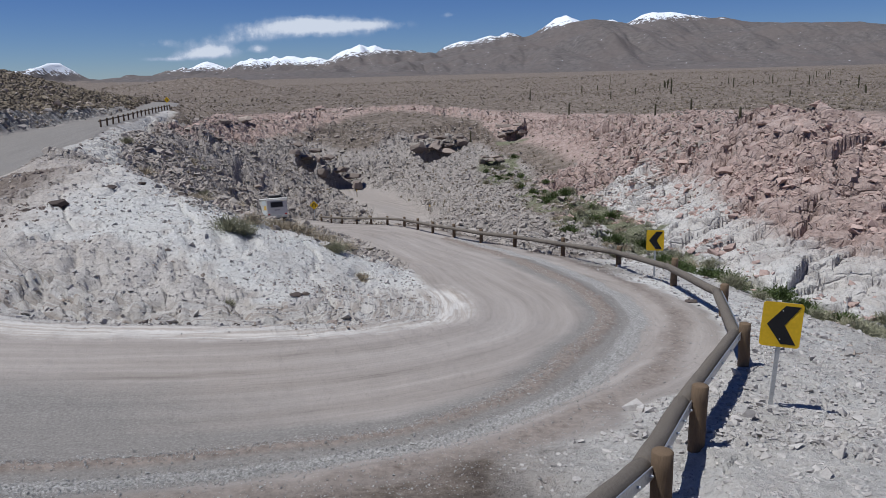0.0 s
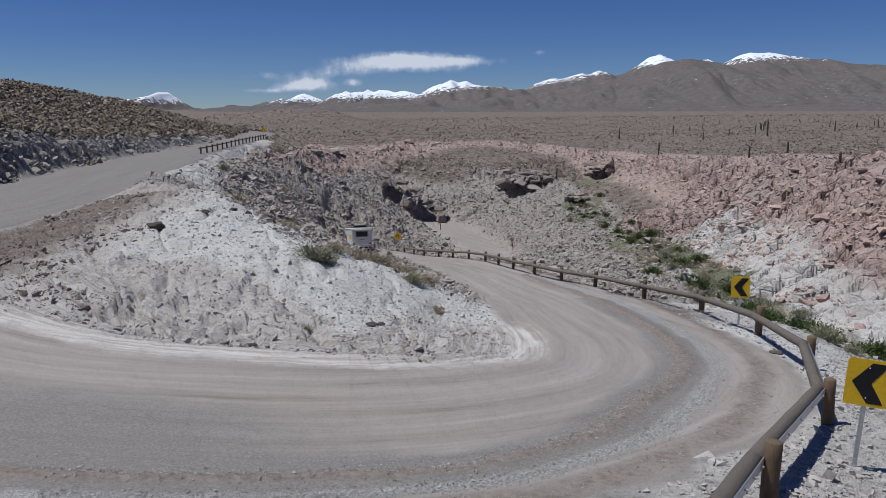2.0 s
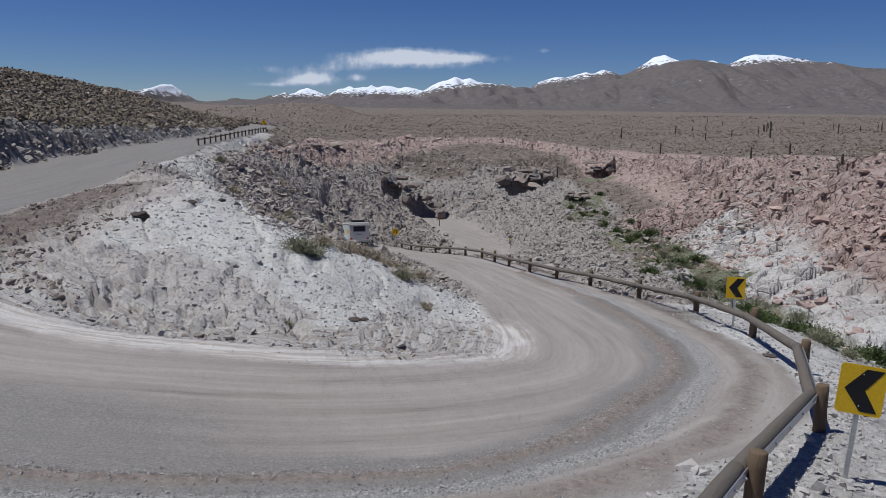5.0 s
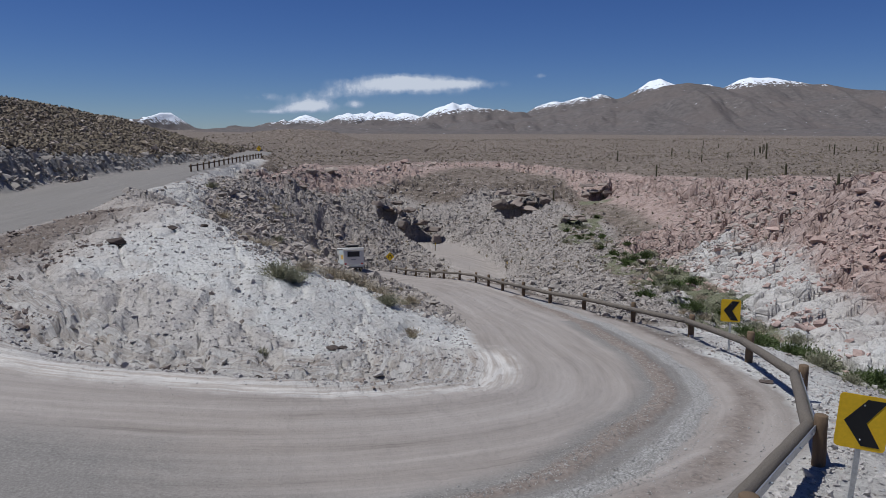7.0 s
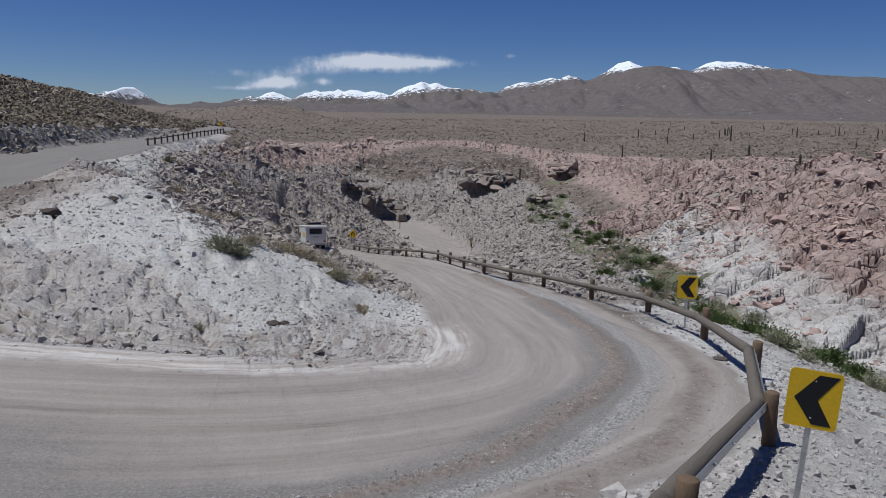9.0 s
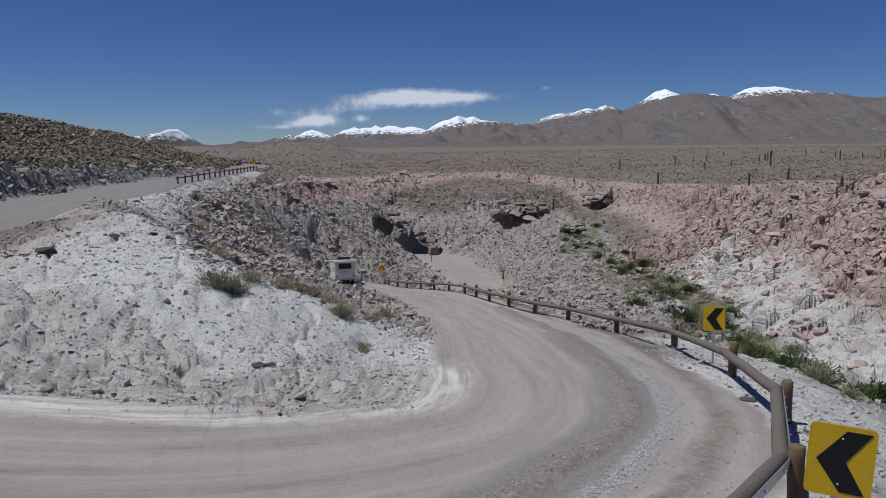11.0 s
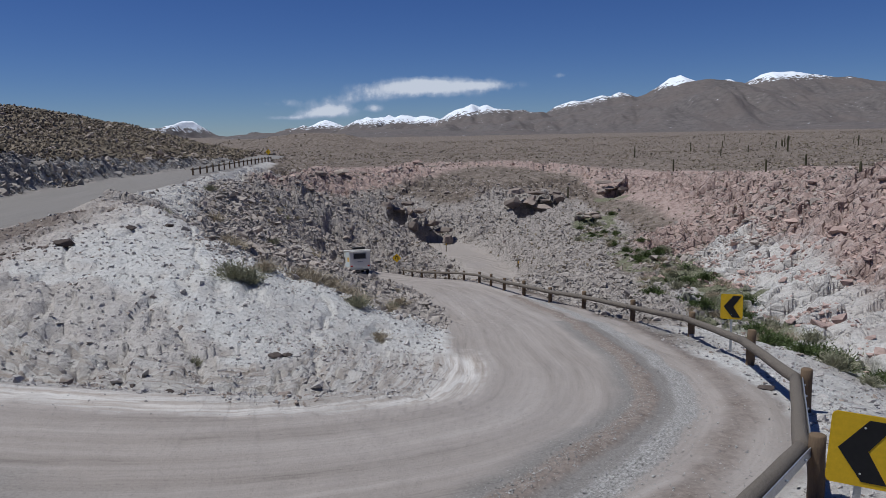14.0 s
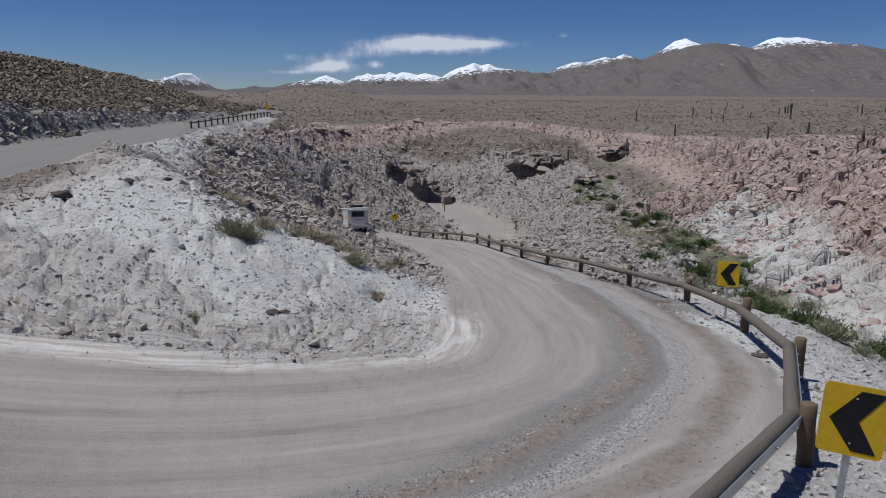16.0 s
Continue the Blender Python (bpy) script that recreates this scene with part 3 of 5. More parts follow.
# ---- the ground: one sheet, finer in front, out to the horizon ----
FIELD = {}
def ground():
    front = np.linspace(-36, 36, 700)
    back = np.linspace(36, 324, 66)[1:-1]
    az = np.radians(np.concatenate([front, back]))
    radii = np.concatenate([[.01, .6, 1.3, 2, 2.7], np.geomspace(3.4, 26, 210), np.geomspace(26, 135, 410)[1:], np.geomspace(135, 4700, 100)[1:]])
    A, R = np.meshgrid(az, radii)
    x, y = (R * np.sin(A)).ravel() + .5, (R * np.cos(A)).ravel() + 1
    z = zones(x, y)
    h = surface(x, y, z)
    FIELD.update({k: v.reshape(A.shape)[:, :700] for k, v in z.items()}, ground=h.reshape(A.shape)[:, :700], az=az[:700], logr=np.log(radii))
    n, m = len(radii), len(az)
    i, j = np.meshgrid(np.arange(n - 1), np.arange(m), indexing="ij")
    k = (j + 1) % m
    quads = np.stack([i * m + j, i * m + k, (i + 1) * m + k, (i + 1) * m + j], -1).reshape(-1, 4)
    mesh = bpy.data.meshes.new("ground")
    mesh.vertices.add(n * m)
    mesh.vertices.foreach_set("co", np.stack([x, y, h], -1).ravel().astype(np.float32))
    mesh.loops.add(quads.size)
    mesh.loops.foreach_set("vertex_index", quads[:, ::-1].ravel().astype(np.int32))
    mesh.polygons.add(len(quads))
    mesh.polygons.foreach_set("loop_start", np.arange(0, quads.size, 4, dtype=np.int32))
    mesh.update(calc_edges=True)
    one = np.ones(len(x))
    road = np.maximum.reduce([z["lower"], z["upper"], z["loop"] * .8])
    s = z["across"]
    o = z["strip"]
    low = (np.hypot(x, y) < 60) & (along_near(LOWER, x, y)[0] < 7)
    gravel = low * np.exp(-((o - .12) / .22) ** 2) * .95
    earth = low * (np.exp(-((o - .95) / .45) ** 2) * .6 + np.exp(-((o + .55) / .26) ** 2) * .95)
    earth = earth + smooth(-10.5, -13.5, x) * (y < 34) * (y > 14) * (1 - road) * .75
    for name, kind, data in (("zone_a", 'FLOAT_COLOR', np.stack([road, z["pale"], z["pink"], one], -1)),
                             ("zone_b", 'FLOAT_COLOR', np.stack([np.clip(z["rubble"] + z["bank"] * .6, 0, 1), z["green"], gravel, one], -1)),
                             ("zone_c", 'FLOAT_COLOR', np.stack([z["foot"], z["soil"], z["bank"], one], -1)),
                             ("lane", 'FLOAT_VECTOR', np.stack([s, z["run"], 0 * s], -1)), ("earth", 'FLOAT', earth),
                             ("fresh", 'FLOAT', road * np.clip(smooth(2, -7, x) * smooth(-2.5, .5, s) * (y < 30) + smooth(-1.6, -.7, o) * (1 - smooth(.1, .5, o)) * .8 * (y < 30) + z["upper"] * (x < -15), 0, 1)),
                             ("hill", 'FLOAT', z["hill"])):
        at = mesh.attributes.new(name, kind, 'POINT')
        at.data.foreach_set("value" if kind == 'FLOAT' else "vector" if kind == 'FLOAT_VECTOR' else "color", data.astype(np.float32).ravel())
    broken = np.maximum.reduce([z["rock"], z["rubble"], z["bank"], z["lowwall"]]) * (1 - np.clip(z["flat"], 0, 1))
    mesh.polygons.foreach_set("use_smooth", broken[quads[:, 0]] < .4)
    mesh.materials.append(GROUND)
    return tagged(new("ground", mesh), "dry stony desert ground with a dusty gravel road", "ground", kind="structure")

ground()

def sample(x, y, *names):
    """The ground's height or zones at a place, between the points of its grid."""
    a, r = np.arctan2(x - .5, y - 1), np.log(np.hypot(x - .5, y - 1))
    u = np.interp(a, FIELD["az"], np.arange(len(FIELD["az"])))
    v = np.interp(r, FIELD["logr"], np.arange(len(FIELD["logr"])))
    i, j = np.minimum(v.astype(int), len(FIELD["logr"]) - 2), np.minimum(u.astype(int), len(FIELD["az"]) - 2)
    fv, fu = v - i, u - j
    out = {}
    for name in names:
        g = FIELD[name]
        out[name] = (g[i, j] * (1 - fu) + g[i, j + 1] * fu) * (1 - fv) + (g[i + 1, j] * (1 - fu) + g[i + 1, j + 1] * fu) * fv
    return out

# ---- helpers for things ----
def part(name, bm, mat, parent=None, label="", smooth_shade=False):
    mesh = bpy.data.meshes.new(name)
    bm.to_mesh(mesh)
    bm.free()
    if smooth_shade:
        mesh.shade_smooth()
    mesh.materials.append(mat)
    ob = new(name, mesh)
    if parent is not None:
        ob.parent = parent
    return tagged(ob, label)

def box(sx, sy, sz, at=(0, 0, 0), bevel=0.0, turn=None, segments=2):
    bm = bmesh.new()
    bmesh.ops.create_cube(bm, size=1)
    bmesh.ops.scale(bm, vec=(sx, sy, sz), verts=bm.verts)
    if bevel:
        bmesh.ops.bevel(bm, geom=bm.edges[:], offset=bevel, segments=segments, affect='EDGES', profile=.5)
    if turn is not None:
        bmesh.ops.transform(bm, matrix=turn, verts=bm.verts)
    bmesh.ops.translate(bm, vec=at, verts=bm.verts)
    return bm

def rod(a, b, ra, rb=None, sides=12, bevel=.012, wobble=0.0, seed=0):
    """A round bar from a to b, with rounded ends and a slightly uneven girth."""
    a, b = Vector(a), Vector(b)
    rb = ra if rb is None else rb
    length = (b - a).length
    rng = random.Random(seed)
    bm = bmesh.new()
    stations = [(0, .82), (bevel / length, 1)] + [(k / 6, 1) for k in range(1, 6)] + [(1 - bevel / length, 1), (1, .82)]
    turn = (b - a).to_track_quat('Z', 'Y').to_matrix().to_4x4()
    rings = []
    for t, g in stations:
        r = (ra + (rb - ra) * t) * g
        ox, oy = rng.uniform(-1, 1) * wobble, rng.uniform(-1, 1) * wobble
        rings.append([bm.verts.new((ox + r * (1 + rng.uniform(-1, 1) * wobble * 2) * math.cos(2 * math.pi * k / sides), oy + r * math.sin(2 * math.pi * k / sides), t * length)) for k in range(sides)])
    for p, q in zip(rings, rings[1:]):
        for k in range(sides):
            bm.faces.new((p[k], p[(k + 1) % sides], q[(k + 1) % sides], q[k]))
    bm.faces.new(rings[0][::-1])
    bm.faces.new(rings[-1])
    bmesh.ops.transform(bm, matrix=Matrix.Translation(a) @ turn, verts=bm.verts)
    return bm

def outline(points, depth, matrix=None):
    """A flat shape with thickness, in x and z, its face towards -y."""
    bm = bmesh.new()
    f = [bm.verts.new((x, 0, z)) for x, z in points]
    b = [bm.verts.new((x, depth, z)) for x, z in points]
    bm.faces.new(f)
    bm.faces.new(b[::-1])
    for i in range(len(f)):
        k = (i + 1) % len(f)
        bm.faces.new((f[i], b[i], b[k], f[k]))
    bmesh.ops.recalc_face_normals(bm, faces=bm.faces)
    if matrix is not None:
        bmesh.ops.transform(bm, matrix=matrix, verts=bm.verts)
    return bm

def rounded(w, h, r, n=5):
    out = []
    for cx, cz, a0 in ((w / 2 - r, h / 2 - r, 0), (-w / 2 + r, h / 2 - r, 90), (-w / 2 + r, -h / 2 + r, 180), (w / 2 - r, -h / 2 + r, 270)):
        out += [(cx + r * math.cos(radians(a0 + 90 * k / n)), cz + r * math.sin(radians(a0 + 90 * k / n))) for k in range(n + 1)]
    return out

def height(x, y):
    return float(sample(np.array([float(x)]), np.array([float(y)]), "ground")["ground"][0])

def plain(name, color, rough=.6, metal=0.0, grain=0.12, scale=6.0, bumpy=.15, stretch=None, spread=.0):
    """A surface of one colour with grain, blotches, dust and a little relief."""
    m, nodes, links, bsdf = material(name)
    co = nodes.new("ShaderNodeTexCoord").outputs["Object"]
    if stretch:
        mp = nodes.new("ShaderNodeMapping")
        mp.inputs["Scale"].default_value = stretch
        links.new(co, mp.inputs["Vector"])
        co = mp.outputs[0]
    fine = noise_node(nodes, links, scale * 6, 6, .65, co)
    mid = noise_node(nodes, links, scale, 4, .6, co)
    dark = tuple(c * (1 - grain * 2.2) for c in color)
    lite = tuple(min(1, c * (1 + grain * 1.6)) for c in color)
    col = ramp(nodes, links, fine, (.3, dark), (.7, lite))
    col = mix(nodes, links, maths(nodes, links, 'MULTIPLY', mid, .55), col, color)
    if spread:
        g = nodes.new("ShaderNodeNewGeometry").outputs["Random Per Island"]
        hue = ramp(nodes, links, g, (0, tuple(c * (1 - spread) for c in color)), (1, tuple(min(1, c * (1 + spread)) for c in color)))
        col = mix(nodes, links, .6, col, hue)
    links.new(col, bsdf.inputs["Base Color"])
    bsdf.inputs["Roughness"].default_value, bsdf.inputs["Metallic"].default_value = rough, metal
    bsdf.inputs["Specular IOR Level"].default_value = .3 if rough < .8 else .12
    bump(nodes, links, bsdf, fine, bumpy, .02)
    return m

LOG = plain("weathered_log", (.145, .125, .105), .9, 0, .42, 3, .9, (5, 1.1, 6), .25)
POST = plain("post_wood", (.15, .105, .068), .85, 0, .3, 4, .5, (5, 5, .6), .2)
STEEL = plain("galvanised_steel", (.55, .56, .57), .45, .8, .12, 5)
YELLOW = plain("sign_yellow", (.72, .45, .012), .5, 0, .06, 4, .05)
BLACK = plain("sign_black", (.012, .012, .013), .5, 0, .1, 4, .05)
SIGN_BACK = plain("sign_back", (.34, .35, .36), .5, .5, .1)
WHITE = plain("camper_white", (.66, .65, .62), .45, 0, .06, 2, .03)
ROOFWHITE = plain("camper_roof", (.72, .70, .66), .5, 0, .06, 2, .03)
PANEL = plain("camper_panel", (.62, .68, .72), .4, 0, .05, 2, .03)
OCHRE = plain("camper_yellow", (.70, .46, .08), .45, 0, .05, 2, .03)
RUBBER = plain("tyre_rubber", (.02, .02, .021), .85, 0, .2, 8)
DARK = plain("dark_plastic", (.03, .03, .032), .5, 0, .15, 5)
RED = plain("tail_light_red", (.35, .02, .015), .25, 0, .1, 5, 0)
PINKROCK = plain("pink_rock", (.42, .31, .268), .95, 0, .3, 1.6, .8, None, .3)
BROWNROCK = plain("brown_rock", (.33, .275, .232), .95, 0, .32, 2, .8, None, .4)
PALEROCK = plain("pale_rock", (.42, .39, .365), .95, 0, .25, 3, .7, None, .28)
GREYROCK = plain("grey_rock", (.345, .308, .275), .95, 0, .3, 2, .8, None, .35)
CLIFFROCK = plain("cliff_rock", (.36, .312, .275), .95, 0, .32, 2, .8, None, .4)
SOIL_AND_SHADE_ROCK = plain("clod_and_shaded_ledge", (.25, .205, .175), .95, 0, .3, 3, .8, None, .35)
GRAVELROCK = plain("grey_gravel", (.36, .345, .325), .95, 0, .2, 5, .5, None, .4)
DARKROCK = plain("dark_stone", (.10, .08, .07), .95, 0, .3, 3, .8, None, .3)
TUFT = plain("dry_tuft", (.20, .165, .12), .9, 0, .25, 6, .3, None, .4)
SAGE = plain("sage_leaf", (.29, .28, .19), .8, 0, .2, 6, .1, None, .35)
STRAW = plain("dry_shrub", (.38, .325, .24), .85, 0, .2, 6, .1, None, .3)
LEAF = plain("green_leaf", (.085, .115, .035), .7, 0, .2, 6, .1, None, .4)
CACTUS = plain("cactus_skin", (.09, .085, .05), .8, 0, .25, 5, .4)

# ---- mountains and cloud, far away ----
def mountain_material():
    m, nodes, links, bsdf = material("mountain")
    g = nodes.new("ShaderNodeNewGeometry")
    pos = g.outputs["Position"]
    big = noise_node(nodes, links, .006, 6, .6, pos)
    fine = noise_node(nodes, links, .05, 7, .65, pos)
    col = ramp(nodes, links, fine, (.3, (.095, .085, .082)), (.7, (.175, .155, .147)))
    col = mix(nodes, links, ramp(nodes, links, big, (.42, (0, 0, 0)), (.62, (.7, .7, .7))), col, (.15, .126, .116))
    snow = attribute(nodes, "snow").outputs["Fac"]
    t = maths(nodes, links, 'ADD', snow, maths(nodes, links, 'MULTIPLY', maths(nodes, links, 'SUBTRACT', fine, .5), 2.6))
    mask = ramp(nodes, links, t, (.46, (0, 0, 0)), (.56, (1, 1, 1)))
    col = mix(nodes, links, mask, col, (.80, .83, .88))
    links.new(col, bsdf.inputs["Base Color"])
    bsdf.inputs["Roughness"].default_value = .95
    bsdf.inputs["Specular IOR Level"].default_value = .1
    bump(nodes, links, bsdf, fine, .8, 8)
    return m

MOUNTAIN = mountain_material()

def mountain_range(name, ridge, dist, depth, seed, label, snow_from=None, rugged=1.0, snow_ground=0):
    """A range with the skyline given as (x, height), falling with gullies to its foot in front."""
    xs, zs = np.array([p[0] for p in ridge], float), np.array([p[1] for p in ridge], float)
    nx, nd = 520, 60
    x = np.linspace(xs[0], xs[-1], nx)
    d = np.concatenate([np.linspace(-.35, 0, 8)[:-1], np.linspace(0, 1, nd - 7)])
    X, D = np.meshgrid(x, d)
    warp = fbm(X / 240, D * 1.5, 3, seed) * 60 * np.clip(D, 0, 1)
    top = np.interp(X + warp, xs, zs)
    gully = np.abs(fbm(X / 210, D * 1.3, 5, seed + 5)) * 1.6
    fall = np.where(D < 0, 1 + D * 1.8, (1 - D) ** 1.15)
    mean = zs.mean()
    Z = top * fall + mean * rugged * (gully - .1) * 1.2 * np.clip(D * 3, 0, 1) * np.clip((1 - D) * 2, 0, 1)
    Z += mean * rugged * .32 * fbm(X / 60, D * 4, 5, seed + 9) * (1 - np.abs(D)) * np.clip(.25 + D * 4, 0, 1)
    Z = np.where(D >= .999, -40, Z)
    Y = dist - D * depth
    mesh = bpy.data.meshes.new(name)
    n, m = Z.shape
    i, j = np.meshgrid(np.arange(n - 1), np.arange(m - 1), indexing="ij")
    quads = np.stack([i * m + j, (i + 1) * m + j, (i + 1) * m + j + 1, i * m + j + 1], -1).reshape(-1, 4)
    mesh.from_pydata(np.stack([X, Y, Z + 4], -1).reshape(-1, 3).tolist(), [], quads.tolist())
    snow = np.zeros(Z.shape) if snow_from is None else np.clip((Z - np.interp(X, [p[0] for p in snow_from], [p[1] for p in snow_from])) / 60 + .5, 0, 1)
    at = mesh.attributes.new("snow", 'FLOAT', 'POINT')
    at.data.foreach_set("value", snow.astype(np.float32).ravel())
    mesh.shade_smooth()
    mesh.materials.append(MOUNTAIN)
    return tagged(new(name, mesh), label, "mountain", kind="structure")

SNOWY = ((-2300, 20), (-1790, 28), (-1720, 30), (-1680, 50), (-1650, 72), (-1636, 84), (-1622, 100), (-1612, 96), (-1600, 107), (-1582, 84), (-1555, 62), (-1530, 44), (-1490, 24), (-1300, 22), (-1080, 36), (-1000, 60), (-950, 80), (-925, 96), (-890, 106), (-850, 92), (-800, 74), (-770, 64), (-735, 84),
         (-700, 104), (-675, 115), (-650, 104), (-605, 113), (-585, 110), (-562, 125), (-530, 112), (-500, 122), (-460, 118), (-420, 108), (-380, 118), (-330, 109), (-299, 98), (-255, 110), (-210, 138), (-165, 160), (-128, 172), (-95, 158), (-60, 164), (-20, 148), (36, 142), (70, 128), (110, 132), (160, 120),
         (208, 127), (240, 120), (290, 150), (340, 168), (380, 180), (420, 176), (470, 190), (522, 204), (560, 196), (605, 216), (650, 206), (690, 192), (740, 208), (786, 230), (820, 258), (852, 284), (880, 290), (905, 299), (940, 280), (990, 264), (1030, 256),
         (1080, 260), (1120, 268), (1150, 271), (1190, 255), (1220, 250), (1260, 272), (1300, 290), (1350, 302), (1400, 300), (1440, 305), (1490, 298), (1540, 290), (1594, 286), (1660, 272), (1720, 274), (1800, 258), (1866, 250), (2300, 230))
mountain_range("mountains_snowy", SNOWY, 4000, 900, 11, "distant volcanoes with snow on their summits",
               ((-2300, 64), (-1500, 64), (-1000, 60), (-300, 84), (-130, 118), (0, 128), (200, 132), (600, 200), (800, 236), (1000, 248), (1200, 256), (1500, 276), (1700, 284), (2300, 310)), .6)
BROWN = ((-950, 10), (-700, 22), (-560, 44), (-380, 60), (-250, 50), (-120, 62), (28, 60), (120, 72), (228, 82), (478, 130), (629, 158), (779, 218), (892, 234), (960, 226), (1029, 214), (1155, 180), (1283, 156),
         (1505, 178), (1750, 206), (2081, 205), (2581, 150))
mountain_range("mountains_brown", BROWN, 3400, 850, 31, "bare grey-brown mountain slopes far behind the plain", None, .8)
LOWRIDGE = ((-1500, 2), (-1050, 4), (-960, 8), (-890, 20), (-800, 27), (-710, 26), (-650, 20), (-560, 22), (-470, 30), (-300, 34), (-130, 24), (0, 16), (300, 12), (700, 12), (900, 20), (1100, 34), (1300, 30), (1700, 30))
mountain_range("ridge_low", LOWRIDGE, 2600, 400, 51, "low dark ridge at the edge of the plain", None, .5)

def cloud():
    m, nodes, links, bsdf = material("cloud")
    nodes.remove(bsdf)
    co = nodes.new("ShaderNodeTexCoord").outputs["Object"]
    sep = nodes.new("ShaderNodeSeparateXYZ")
    links.new(co, sep.inputs[0])
    def puff(cx, cz, wx, wz, gain):
        u = maths(nodes, links, 'DIVIDE', maths(nodes, links, 'SUBTRACT', sep.outputs[0], cx), wx)
        v = maths(nodes, links, 'DIVIDE', maths(nodes, links, 'SUBTRACT', sep.outputs[2], cz), wz)
        q = maths(nodes, links, 'ADD', maths(nodes, links, 'MULTIPLY', u, u), maths(nodes, links, 'MULTIPLY', v, v))
        return maths(nodes, links, 'MULTIPLY', maths(nodes, links, 'POWER', 2.718, maths(nodes, links, 'MULTIPLY', q, -1.0)), gain)
    total = puff(270, 38, 300, 42, 1.35)
    for p in ((170, 66, 120, 30, .5), (-60, 20, 150, 42, .55), (560, 44, 150, 22, .7), (-330, -84, 120, 36, 1.15), (-440, -104, 110, 24, .7), (-600, -124, 110, 13, .6), (-90, -78, 46, 20, .7),
              (-250, -20, 160, 26, .35), (-590, -36, 130, 24, .33), (1000, 92, 46, 16, .32)):
        total = maths(nodes, links, 'ADD', total, puff(*p))
    big = noise_node(nodes, links, .0105, 9, .62, co)
    shape = maths(nodes, links, 'ADD', total, maths(nodes, links, 'MULTIPLY', maths(nodes, links, 'SUBTRACT', big, .5), 1.7))
    alpha = ramp(nodes, links, shape, (.1, (0, 0, 0)), (.36, (.4, .4, .4)), (.75, (.96, .96, .96)))
    alpha = mix(nodes, links, 1.0, alpha, ramp(nodes, links, total, (.06, (0, 0, 0)), (.3, (1, 1, 1))), "MULTIPLY")
    # the card glows: sunlit white and blue-grey shade are put into its colour
    em, tr, mx = nodes.new("ShaderNodeEmission"), nodes.new("ShaderNodeBsdfTransparent"), nodes.new("ShaderNodeMixShader")
    links.new(ramp(nodes, links, shape, (.5, (.50, .56, .66)), (1.3, (.80, .81, .83))), em.inputs[0])
    em.inputs[1].default_value = .82
    links.new(alpha, mx.inputs[0])
    links.new(tr.outputs[0], mx.inputs[1])
    links.new(em.outputs[0], mx.inputs[2])
    links.new(mx.outputs[0], nodes["Material Output"].inputs[0])
    bm = bmesh.new()
    bmesh.ops.create_grid(bm, x_segments=2, y_segments=2, size=1)
    bmesh.ops.transform(bm, matrix=Matrix.Diagonal((1200, 1, 260, 1)) @ pose(0, 0, 0, 90), verts=bm.verts)
    ob = part("cloud_backdrop", bm, m)
    ob.location = (-640, 4560, 262)
    ob.visible_shadow = False
    tagged(ob, "white cumulus cloud over the snowy peaks, on a flat glowing card", "cloud", kind="structure")

cloud()

# ---- loose stones and tufts that nobody could count ----
def lump(seed, points, flat=.7, jag=.28):
    """A broken, angular stone: the hull of a few points."""
    rng = random.Random(seed)
    bm = bmesh.new()
    for k in range(points):
        v = Vector((rng.gauss(0, 1), rng.gauss(0, 1), rng.gauss(0, 1))).normalized() * (1 + rng.uniform(-jag, jag))
        bm.verts.new((v.x * 1.15, v.y * .9, v.z * flat))
    hull = bmesh.ops.convex_hull(bm, input=bm.verts)
    bmesh.ops.delete(bm, geom=[v for v in bm.verts if not v.link_faces], context='VERTS')
    bmesh.ops.triangulate(bm, faces=bm.faces)
    bm.verts.index_update()
    co = np.array([v.co[:] for v in bm.verts])
    tri = np.array([[v.index for v in f.verts] for f in bm.faces])
    bm.free()
    return co, tri

KINDS_OF_GROUND = ("lower", "upper", "loop", "pale", "pink", "green", "rubble", "rock", "shoulder", "strip", "foot", "bank", "soil", "hill")

